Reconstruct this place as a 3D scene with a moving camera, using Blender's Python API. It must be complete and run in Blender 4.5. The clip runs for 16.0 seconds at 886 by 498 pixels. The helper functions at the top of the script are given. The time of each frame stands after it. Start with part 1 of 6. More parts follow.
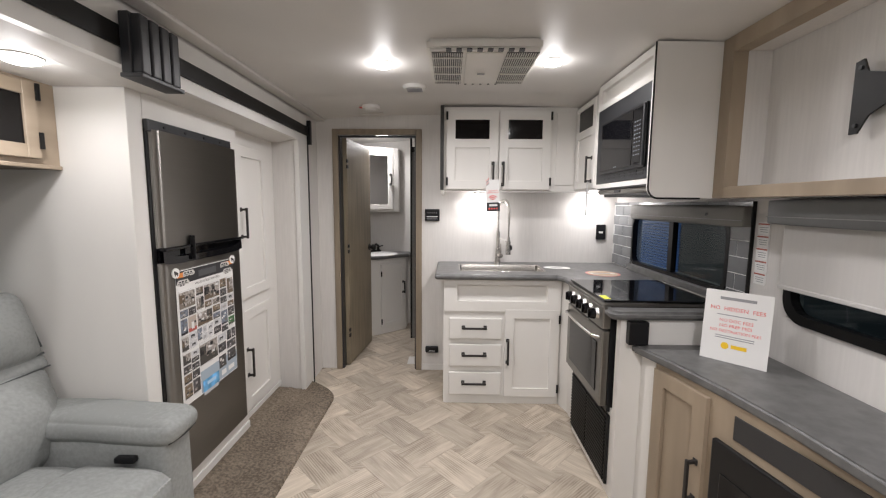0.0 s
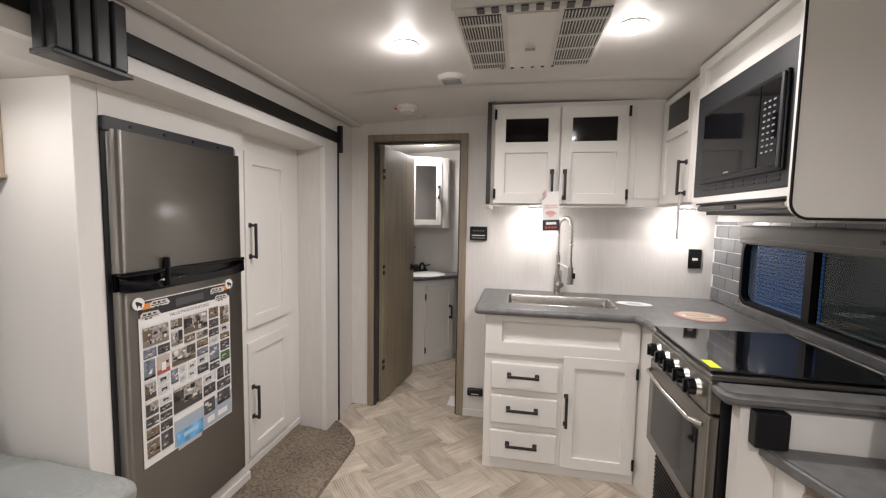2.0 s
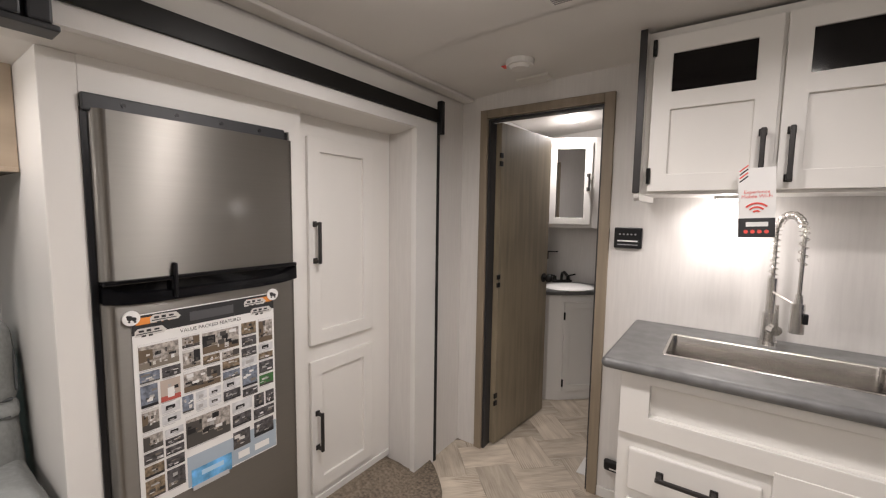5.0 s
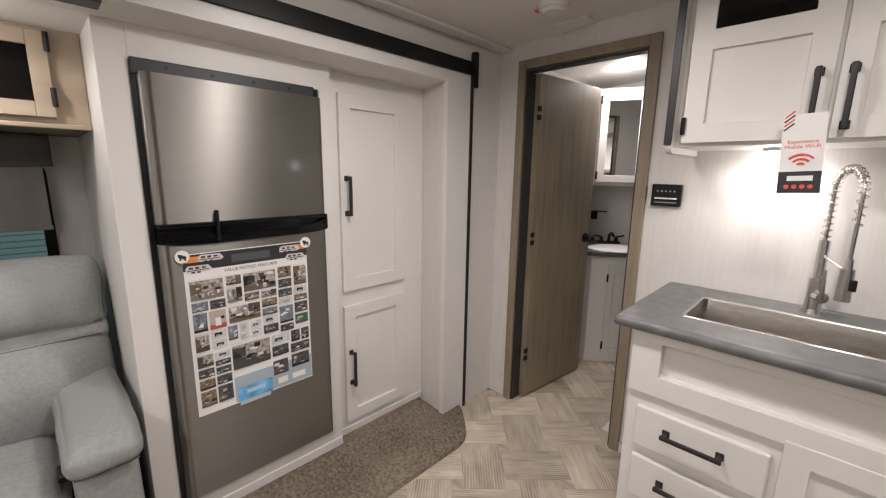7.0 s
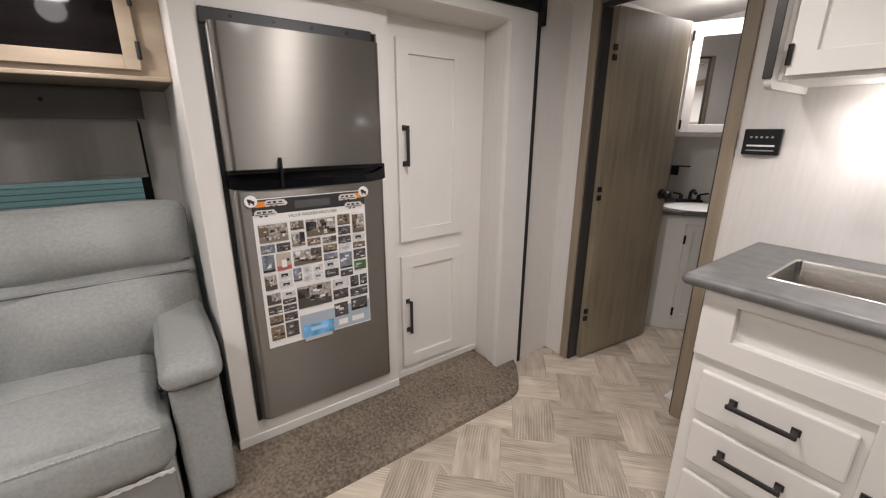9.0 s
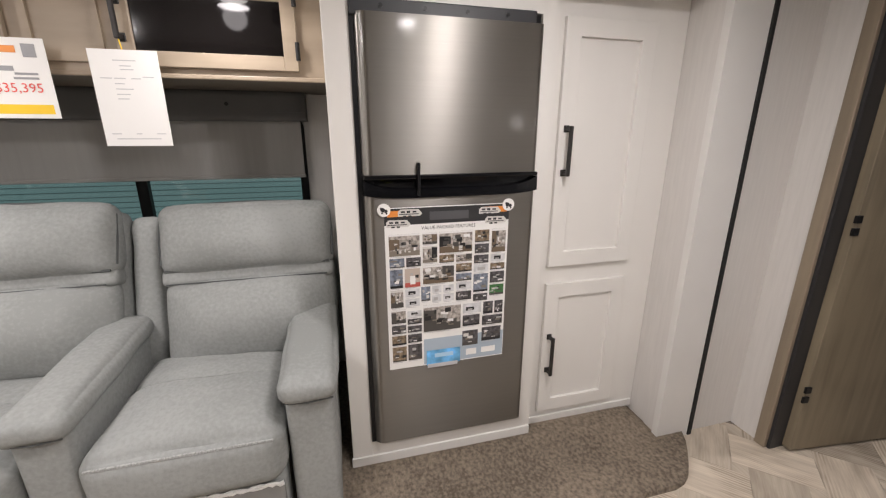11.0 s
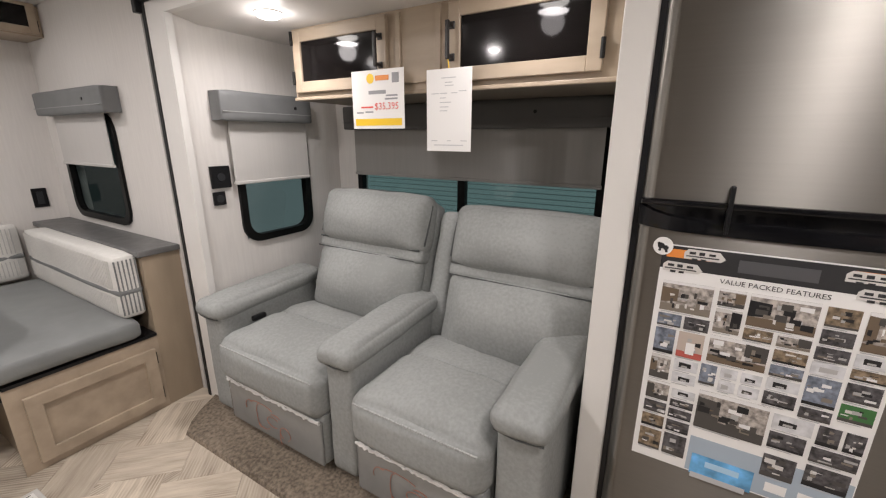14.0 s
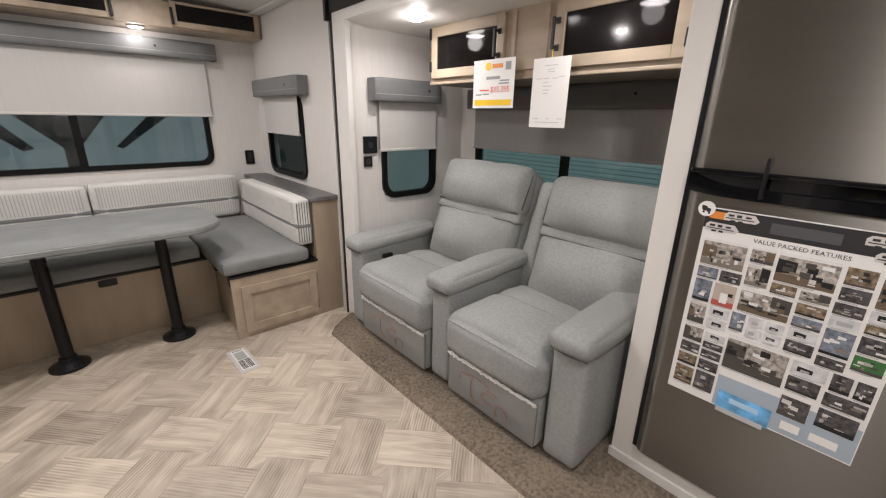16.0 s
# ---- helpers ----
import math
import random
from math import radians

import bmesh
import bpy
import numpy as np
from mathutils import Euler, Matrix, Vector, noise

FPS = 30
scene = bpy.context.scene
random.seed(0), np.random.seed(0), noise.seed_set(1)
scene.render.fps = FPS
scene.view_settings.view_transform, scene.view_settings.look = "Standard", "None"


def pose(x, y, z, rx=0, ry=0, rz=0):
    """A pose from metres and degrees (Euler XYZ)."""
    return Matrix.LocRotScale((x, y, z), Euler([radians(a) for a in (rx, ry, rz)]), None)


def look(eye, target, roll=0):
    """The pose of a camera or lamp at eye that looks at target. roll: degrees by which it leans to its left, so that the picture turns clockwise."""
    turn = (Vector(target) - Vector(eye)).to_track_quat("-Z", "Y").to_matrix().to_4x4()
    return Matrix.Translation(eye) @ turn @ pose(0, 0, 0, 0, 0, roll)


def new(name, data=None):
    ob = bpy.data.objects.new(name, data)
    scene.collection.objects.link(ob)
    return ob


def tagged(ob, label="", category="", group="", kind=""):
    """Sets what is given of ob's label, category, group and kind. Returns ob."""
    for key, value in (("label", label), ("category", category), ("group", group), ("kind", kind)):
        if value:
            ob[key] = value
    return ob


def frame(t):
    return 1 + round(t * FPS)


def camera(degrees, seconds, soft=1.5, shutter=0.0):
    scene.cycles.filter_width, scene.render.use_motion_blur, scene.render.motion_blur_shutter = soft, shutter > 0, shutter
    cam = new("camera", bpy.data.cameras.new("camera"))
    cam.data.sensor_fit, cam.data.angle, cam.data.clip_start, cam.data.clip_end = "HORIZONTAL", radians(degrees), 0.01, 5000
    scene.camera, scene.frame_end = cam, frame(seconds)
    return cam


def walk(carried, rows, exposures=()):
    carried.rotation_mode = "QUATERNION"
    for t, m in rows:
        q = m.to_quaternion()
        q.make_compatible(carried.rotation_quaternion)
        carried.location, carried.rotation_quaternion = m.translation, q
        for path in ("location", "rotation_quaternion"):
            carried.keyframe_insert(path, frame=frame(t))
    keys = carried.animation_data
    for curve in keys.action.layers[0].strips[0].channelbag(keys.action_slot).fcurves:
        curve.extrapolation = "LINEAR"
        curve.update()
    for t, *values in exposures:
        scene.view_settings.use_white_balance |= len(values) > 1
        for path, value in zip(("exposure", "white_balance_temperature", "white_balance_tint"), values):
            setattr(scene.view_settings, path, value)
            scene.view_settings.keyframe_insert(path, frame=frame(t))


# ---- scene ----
from mathutils.bvhtree import BVHTree

cam = camera(95.5, 16.0, 1.2)
PATH = [
    (0, (0.223, 0.337, 1.354), (0.189, 2.325, 1.132), 0.4),
    (0.5, (0.221, 0.436, 1.353), (0.138, 2.425, 1.157), 0.5),
    (1, (0.267, 0.586, 1.375), (0.103, 2.571, 1.196), 0.6),
    (1.5, (0.317, 0.734, 1.381), (0.063, 2.711, 1.215), 0.9),
    (2, (0.341, 0.827, 1.372), (-0.023, 2.787, 1.214), 1.0),
    (2.5, (0.337, 0.976, 1.368), (-0.135, 2.913, 1.204), 1.1),
    (3, (0.337, 1.138, 1.37), (-0.261, 3.039, 1.201), 1.1),
    (3.5, (0.329, 1.238, 1.369), (-0.407, 3.089, 1.193), 1.1),
    (4, (0.356, 1.368, 1.372), (-0.536, 3.15, 1.199), 1.1),
    (6.5, (0.572, 1.614, 1.369), (-0.778, 3.061, 1.081), 0.9),
    (7, (0.606, 1.62, 1.351), (-0.764, 3.027, 0.974), 0.9),
    (7.5, (0.631, 1.629, 1.33), (-0.753, 2.998, 0.87), 0.7),
    (8, (0.635, 1.636, 1.32), (-0.773, 2.956, 0.795), 0.6),
    (10.5, (0.496, 1.768, 1.3), (-1.306, 2.439, 0.748), -0.1),
    (11, (0.369, 1.801, 1.304), (-1.486, 2.297, 0.745), 0.1),
    (11.5, (0.285, 1.796, 1.305), (-1.61, 2.088, 0.735), 0.3),
    (12, (0.233, 1.797, 1.305), (-1.682, 1.854, 0.728), 0.5),
    (12.5, (0.172, 1.845, 1.309), (-1.733, 1.634, 0.735), 0.5),
    (13, (0.118, 1.907, 1.313), (-1.735, 1.409, 0.75), 0.6),
    (13.5, (0.103, 1.938, 1.313), (-1.661, 1.176, 0.759), 0.2),
    (14, (0.152, 1.967, 1.309), (-1.505, 0.982, 0.773), 0.2),
    (14.5, (0.224, 2.037, 1.311), (-1.323, 0.887, 0.777), 0.4),
    (15, (0.303, 2.101, 1.313), (-1.14, 0.83, 0.764), 0.6),
    (15.5, (0.354, 2.174, 1.314), (-0.995, 0.817, 0.731), 0.9),
    (16, (0.395, 2.28, 1.294), (-0.875, 0.866, 0.672), 1.1),
]
walk(cam, [(t, look(eye, target, roll)) for t, eye, target, roll in PATH],
     [(0.0, 0.04, 6300, 10), (2.0, -0.02, 6500, 11), (4.0, -0.06, 6600, 12), (8.0, -0.12, 6550, 12), (10.3, 0.08, 6500, 12), (11.0, 0.15, 6500, 12), (12.0, 0.11, 6550, 12), (13.0, -0.06, 6550, 12), (16.0, -0.07, 6550, 12)])
# ---- world and lights ----
world = bpy.data.worlds.new("world")
scene.world = world
world.use_nodes = True
world.node_tree.nodes["Background"].inputs[0].default_value = (0.30, 0.42, 0.46, 1)
world.node_tree.nodes["Background"].inputs[1].default_value = 0.25
scene.view_settings.exposure = 0.0


def lamp(name, x, y, z, watts, size=0.10, colour=(1.0, 0.95, 0.935), spread=168):
    data = bpy.data.lights.new(name, "AREA")
    data.shape, data.size, data.energy, data.color, data.spread = "DISK", size, watts, colour, radians(spread)
    ob = new(name, data)
    ob.matrix_basis = pose(x, y, z)
    return ob


def bulb(name, x, y, z, watts, radius=0.04, colour=(1.0, 0.95, 0.935)):
    data = bpy.data.lights.new(name, "POINT")
    data.energy, data.color, data.shadow_soft_size = watts, colour, radius
    ob = new(name, data)
    ob.matrix_basis = pose(x, y, z)
    return ob


# first two pucks are seen; the other four are added fill, never in view
PUCKS_AND_FILL = [(-0.11, 2.38), (0.70, 2.33), (-0.05, 0.55), (0.75, 0.50), (-0.05, -0.75), (0.75, -0.75)]
SLIDE_PUCKS = [(-0.99, 1.50), (-0.97, 0.53)]
for px, py in PUCKS_AND_FILL:
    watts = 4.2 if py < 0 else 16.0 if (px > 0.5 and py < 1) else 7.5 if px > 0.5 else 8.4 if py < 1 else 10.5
    lamp("seen_and_fill_bulb", px, py, 1.985, watts)
    bulb("seen_and_fill_glow", px, py, 1.955, 0.10 * watts, 0.035)
for (px, py), watts in zip(SLIDE_PUCKS, (1.7, 3.2)):
    lamp("slide_bulb", px, py, 1.725, watts)
    bulb("slide_bulb_glow", px, py, 1.69, 0.33 * watts)
for px, py in ((0.44, 3.40), (1.30, 3.40)):
    lamp("under_cabinet_bulb", px, py, 1.425, 1.6, 0.05)
    bulb("under_cabinet_glow", px, py + 0.02, 1.38, 1.1, 0.02)
lamp("bathroom_bulb", -0.45, 4.35, 1.985, 5.5)
bulb("bathroom_bulb_glow", -0.45, 4.35, 1.93, 2.2)
bulb("front_cabinet_bulb", -0.05, -1.25, 1.79, 1.2, 0.03)

# ---- materials ----


def material(name, colour, rough=0.5, metal=0.0, vary=0.0, scale=(8, 8, 8), bump=0.0, bump_scale=60.0, spec=0.5, detail=4, second=0.0):
    """Principled with two scales of noise in tone and a fine bump."""
    m = bpy.data.materials.new(name)
    m.use_nodes = True
    nt = m.node_tree
    b = nt.nodes["Principled BSDF"]
    b.inputs["Base Color"].default_value = (*colour, 1)
    b.inputs["Roughness"].default_value, b.inputs["Metallic"].default_value = rough, metal
    b.inputs["Specular IOR Level"].default_value = spec
    if vary or bump:
        tc = nt.nodes.new("ShaderNodeTexCoord")
        mp = nt.nodes.new("ShaderNodeMapping")
        mp.inputs["Scale"].default_value = scale
        nt.links.new(tc.outputs["Object"], mp.inputs["Vector"])
        n = nt.nodes.new("ShaderNodeTexNoise")
        n.inputs["Scale"].default_value, n.inputs["Detail"].default_value = 1.0, detail
        nt.links.new(mp.outputs[0], n.inputs["Vector"])
        fac = n.outputs["Fac"]
        if second:
            n2 = nt.nodes.new("ShaderNodeTexNoise")
            n2.inputs["Scale"].default_value = 2.2
            nt.links.new(tc.outputs["Object"], n2.inputs["Vector"])
            mx = nt.nodes.new("ShaderNodeMath")
            mx.operation = "MULTIPLY_ADD"
            nt.links.new(n2.outputs["Fac"], mx.inputs[0])
            mx.inputs[1].default_value = second
            nt.links.new(fac, mx.inputs[2])
            sb = nt.nodes.new("ShaderNodeMath")
            sb.operation = "SUBTRACT"
            nt.links.new(mx.outputs[0], sb.inputs[0])
            sb.inputs[1].default_value = second * 0.5
            fac = sb.outputs[0]
        r = nt.nodes.new("ShaderNodeMapRange")
        r.inputs["From Min"].default_value, r.inputs["From Max"].default_value = 0.3, 0.7
        r.inputs["To Min"].default_value, r.inputs["To Max"].default_value = 1 - vary, 1 + vary
        nt.links.new(fac, r.inputs["Value"])
        mul = nt.nodes.new("ShaderNodeVectorMath")
        mul.operation = "SCALE"
        mul.inputs[0].default_value = colour
        nt.links.new(r.outputs[0], mul.inputs["Scale"])
        nt.links.new(mul.outputs[0], b.inputs["Base Color"])
        if bump:
            n3 = nt.nodes.new("ShaderNodeTexNoise")
            n3.inputs["Scale"].default_value, n3.inputs["Detail"].default_value = bump_scale, 3
            nt.links.new(tc.outputs["Object"], n3.inputs["Vector"])
            bp = nt.nodes.new("ShaderNodeBump")
            bp.inputs["Strength"].default_value, bp.inputs["Distance"].default_value = bump, 0.002
            nt.links.new(n3.outputs["Fac"], bp.inputs["Height"])
            nt.links.new(bp.outputs[0], b.inputs["Normal"])
    return m


def glowing(name, colour, strength):
    m = bpy.data.materials.new(name)
    m.use_nodes = True
    b = m.node_tree.nodes["Principled BSDF"]
    b.inputs["Base Color"].default_value = (*colour, 1)
    b.inputs["Emission Color"].default_value, b.inputs["Emission Strength"].default_value = (*colour, 1), strength
    return m


WALL = material("wallpaper", (0.65, 0.627, 0.60), 0.6, vary=0.034, scale=(95, 95, 7), bump=0.15, bump_scale=120, second=0.3)
CEIL = material("ceiling_vinyl", (0.67, 0.65, 0.625), 0.48, vary=0.03, scale=(3, 3, 3), bump=0.12, bump_scale=45, second=0.4)
WHITE = material("white_cabinet", (0.735, 0.715, 0.68), 0.42, vary=0.025, scale=(4, 4, 1.5), bump=0.05, bump_scale=200)
TRIM = material("white_trim", (0.70, 0.685, 0.66), 0.4, vary=0.02, scale=(5, 5, 5))
TAN = material("tan_wood", (0.315, 0.25, 0.18), 0.5, vary=0.16, scale=(9, 9, 1.6), bump=0.1, bump_scale=150, second=0.5)
MAPLE = material("maple_wood", (0.365, 0.293, 0.218), 0.45, vary=0.14, scale=(14, 3, 14), bump=0.08, bump_scale=150, second=0.5)
OAKDOOR = material("grey_oak", (0.225, 0.185, 0.128), 0.42, vary=0.20, scale=(30, 30, 2.2), bump=0.15, bump_scale=140, second=1.0)
FRAMEWOOD = material("frame_wood", (0.255, 0.205, 0.148), 0.5, vary=0.15, scale=(30, 30, 2), bump=0.1, bump_scale=140)
COUNTER = material("grey_laminate", (0.125, 0.124, 0.122), 0.42, vary=0.2, scale=(22, 22, 22), bump=0.06, bump_scale=180, second=0.5)
TABLE = material("pale_grey_laminate", (0.20, 0.21, 0.207), 0.42, vary=0.14, scale=(7, 7, 7), second=0.5)
STEEL = material("brushed_steel", (0.232, 0.219, 0.200), 0.42, 1.0, vary=0.018, scale=(3, 3, 160))
nt = STEEL.node_tree
tan_ = nt.nodes.new("ShaderNodeTangent")
tan_.direction_type, tan_.axis = "RADIAL", "Z"
nt.links.new(tan_.outputs[0], nt.nodes["Principled BSDF"].inputs["Tangent"])
nt.nodes["Principled BSDF"].inputs["Anisotropic"].default_value = 0.9
nt.nodes["Principled BSDF"].inputs["Coat Weight"].default_value, nt.nodes["Principled BSDF"].inputs["Coat Roughness"].default_value = 0.35, 0.10
nt.nodes["Principled BSDF"].inputs["Anisotropic Rotation"].default_value = 0.25
CHROME = material("brushed_nickel", (0.70, 0.68, 0.65), 0.24, 1.0, vary=0.04, scale=(60, 60, 6))
SINK = material("sink_steel", (0.50, 0.48, 0.455), 0.20, 1.0, vary=0.06, scale=(6, 60, 6))
BLACK = material("black_plastic", (0.009, 0.009, 0.010), 0.32, spec=0.3, vary=0.05, scale=(40, 40, 40))
BLACKMETAL = material("black_metal", (0.009, 0.0085, 0.008), 0.45, 0.0, spec=0.25, bump=0.05, bump_scale=200, vary=0.05)
DARKGREY = material("charcoal_plastic", (0.021, 0.022, 0.025), 0.45, vary=0.05, bump=0.05)
BRONZE = material("oiled_bronze", (0.030, 0.027, 0.026), 0.42, 0.25, spec=0.4, vary=0.08)
RUBBER = material("black_seal", (0.012, 0.012, 0.012), 0.7)
WINFRAME = material("window_frame_black", (0.004, 0.004, 0.004), 0.38, spec=0.2)
GLOSS = material("black_glass", (0.005, 0.005, 0.006), 0.06, spec=0.35)
CABGLASS = material("cabinet_glass", (0.006, 0.005, 0.005), 0.08, spec=0.25, bump=0.018, bump_scale=40, vary=0.02)
FABRIC = material("grey_fabric", (0.285, 0.294, 0.286), 0.85, vary=0.10, scale=(80, 80, 80), bump=0.18, bump_scale=240, spec=0.12, detail=7, second=1.1)
SEATVINYL = material("seat_vinyl", (0.18, 0.188, 0.186), 0.55, vary=0.06, scale=(12, 12, 12), bump=0.15, bump_scale=150, second=0.4)
CARPET = material("carpet", (0.185, 0.152, 0.118), 1.0, vary=0.42, scale=(75, 75, 75), bump=0.9, bump_scale=220, spec=0.05, detail=9, second=0.7)
SHADE = material("shade_cloth", (0.52, 0.505, 0.485), 0.8, vary=0.02, scale=(90, 90, 3))
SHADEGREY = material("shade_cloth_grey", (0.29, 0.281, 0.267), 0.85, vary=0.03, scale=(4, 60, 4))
VALANCE = material("valance_vinyl", (0.155, 0.16, 0.162), 0.55, vary=0.08, scale=(10, 10, 10), bump=0.1)
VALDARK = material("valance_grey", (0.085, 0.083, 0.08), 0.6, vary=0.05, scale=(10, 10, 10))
GLOW = glowing("lamp_lens", (1.0, 0.96, 0.90), 20)

# ---- builders ----


def box(bm, x0, x1, y0, y1, z0, z1, bevel=0.0, segments=2):
    vs = bmesh.ops.create_cube(bm, size=1.0)["verts"]
    bmesh.ops.transform(bm, verts=vs, matrix=Matrix.Translation(((x0 + x1) / 2, (y0 + y1) / 2, (z0 + z1) / 2)) @ Matrix.Diagonal((abs(x1 - x0), abs(y1 - y0), abs(z1 - z0), 1)))
    if bevel:
        es = list({e for v in vs for e in v.link_edges})
        bmesh.ops.bevel(bm, geom=es, offset=bevel, segments=segments, affect="EDGES", profile=0.5)
    return bm


def cyl(bm, a, b, r0, r1=None, n=16):
    """A capped cone from a to b."""
    a, b = Vector(a), Vector(b)
    vs = bmesh.ops.create_cone(bm, cap_ends=True, segments=n, radius1=r0, radius2=r0 if r1 is None else r1, depth=(b - a).length)["verts"]
    bmesh.ops.transform(bm, verts=vs, matrix=Matrix.Translation((a + b) / 2) @ (b - a).to_track_quat("Z", "Y").to_matrix().to_4x4())
    return bm


def prism(bm, pts, z0, z1, bevel=0.0):
    """A slab with the outline pts, from z0 to z1."""
    lo = [bm.verts.new((x, y, z0)) for x, y in pts]
    f = bm.faces.new(lo)
    r = bmesh.ops.extrude_face_region(bm, geom=[f])
    up = [g for g in r["geom"] if isinstance(g, bmesh.types.BMVert)]
    bmesh.ops.translate(bm, verts=up, vec=(0, 0, z1 - z0))
    bmesh.ops.recalc_face_normals(bm, faces=list(bm.faces))
    if bevel:
        es = [e for e in bm.edges if abs(e.verts[0].co.z - e.verts[1].co.z) < 1e-6]
        bmesh.ops.bevel(bm, geom=es, offset=bevel, segments=3, affect="EDGES")
    return bm


def rounded(x0, x1, y0, y1, r, n=5):
    """The outline of a rectangle with round corners; r is one radius or four, from the low corner round to the left."""
    rs = r if isinstance(r, (tuple, list)) else (r,) * 4
    out = []
    for (cx, cy, sx, sy, a0), q in zip(((x0, y0, 1, 1, 180), (x1, y0, -1, 1, 270), (x1, y1, -1, -1, 0), (x0, y1, 1, -1, 90)), rs):
        for k in range(n + 1 if q else 1):
            a = radians(a0 + 90 * k / n)
            out.append((cx + sx * q + q * math.cos(a), cy + sy * q + q * math.sin(a)) if q else (cx, cy))
    return out


def B():
    return bmesh.new()


def mesh_of(name, bm, mat, smooth=False):
    bmesh.ops.recalc_face_normals(bm, faces=list(bm.faces))
    me = bpy.data.meshes.new(name)
    bm.to_mesh(me)
    bm.free()
    me.materials.append(mat)
    if smooth:
        me.shade_smooth()
        me.set_sharp_from_angle(angle=radians(50))
    return me


def root(name, x, y, z, label, category, group="", kind=""):
    ob = new(name)
    ob.empty_display_size = 0.1
    ob.matrix_basis = pose(x, y, z)
    return tagged(ob, label, category, group, kind)


def part(name, bm, mat, parent, label="", smooth=False):
    ob = new(name, mesh_of(name, bm, mat, smooth))
    ob.parent = parent
    ob.matrix_parent_inverse = Matrix.Identity(4) if parent.parent else parent.matrix_basis.inverted()
    return tagged(ob, label)


def solo(name, bm, mat, label="", category="", group="", kind="", smooth=False):
    return tagged(new(name, mesh_of(name, bm, mat, smooth)), label, category, group, kind)


def wall(name, boxes, mat=None, label=""):
    bm = B()
    for b in boxes:
        box(bm, *b)
    return solo(name, bm, mat or WALL, label or "white wallpapered wall panel with fine vertical streaks", "wall", kind="structure")


def bm_map(bm, m):
    bmesh.ops.transform(bm, verts=list(bm.verts), matrix=m)
    return bm


# a face frame: u runs along the face, v up, w out of it
def face(x, y, z, way):
    """The matrix for building on a vertical face: local x along it, local z up, local -y out of it. way: the yaw of the face in degrees."""
    return pose(x, y, z, 0, 0, way)


def lattice(bm, xs, zs, holes, y0, y1, bevel=0.0):
    """An upright slab from y0 to y1, cut along xs and zs, with some of its cells left open: one closed frame."""
    nx, nz = len(xs) - 1, len(zs) - 1
    grid = {(i, k, y): bm.verts.new((xs[i], y, zs[k])) for i in range(nx + 1) for k in range(nz + 1) for y in (y0, y1)}
    solid = {(i, k) for i in range(nx) for k in range(nz)} - set(holes)
    for i, k in solid:
        for y in (y0, y1):
            bm.faces.new([grid[i + a, k + c, y] for a, c in ((0, 0), (1, 0), (1, 1), (0, 1))])
        for di, dk, p, q in ((-1, 0, (0, 0), (0, 1)), (1, 0, (1, 0), (1, 1)), (0, -1, (0, 0), (1, 0)), (0, 1, (0, 1), (1, 1))):
            if (i + di, k + dk) not in solid:
                bm.faces.new([grid[i + p[0], k + p[1], y0], grid[i + q[0], k + q[1], y0], grid[i + q[0], k + q[1], y1], grid[i + p[0], k + p[1], y1]])
    bmesh.ops.recalc_face_normals(bm, faces=list(bm.faces))
    if bevel:
        bmesh.ops.bevel(bm, geom=[e for e in bm.edges if e.is_manifold and e.calc_face_angle() > 1.0], offset=bevel, segments=2, affect="EDGES", profile=0.5)
    return bm


def shaker(parent, m, w, h, mat, name="door", panel_z=None, glass=None, rail=0.06, t=0.018):
    """A framed door of width w and height h at m; glass: (z0, z1) of a glazed part."""
    top = h - rail
    if glass:
        top = glass[0] - rail
    zs = [0, rail, top] + ([glass[0], glass[1]] if glass else []) + [h]
    bm = lattice(B(), [0, rail, w - rail, w], zs, [(1, 1)] + ([(1, 3)] if glass else []), -t, 0, 0.002)
    d = part(name, bm_map(bm, m), mat, parent)
    if top > rail:
        part("panel", bm_map(box(B(), rail, w - rail, -t * 0.32, -0.002, rail, top), m), mat, d)
    if glass:
        part("pane", bm_map(box(B(), rail, w - rail, -t * 0.55, -0.003, glass[0], glass[1]), m), CABGLASS, d, "dark glass pane")
    return d


def pull(parent, m, length, out=0.03, upright=True):
    """A black bar handle with two feet; m stands at its lower or near end on the face."""
    bm = B()
    ax = (lambda s: (0, 0, s)) if upright else (lambda s: (s, 0, 0))
    for s in (0.0, length):
        p = Vector(ax(s))
        box(bm, p.x - 0.006, p.x + 0.006, -out, 0, p.z - 0.006, p.z + 0.006, 0.001, 1)
        box(bm, p.x - 0.011, p.x + 0.011, -0.005, 0, p.z - 0.012, p.z + 0.012, 0.002, 1)
    e = Vector(ax(length))
    if upright:
        box(bm, -0.007, 0.007, -out - 0.010, -out + 0.001, -0.010, length + 0.010, 0.003, 2)
    else:
        box(bm, -0.010, length + 0.010, -out - 0.010, -out + 0.001, -0.007, 0.007, 0.003, 2)
    return part("handle", bm_map(bm, m), BRONZE, parent, "matt dark bronze bar handle")


def hinge(parent, m):
    return part("hinge", bm_map(cyl(B(), (0, -0.012, 0), (0, -0.012, 0.055), 0.007, n=8), m), BLACKMETAL, parent, "black hinge")


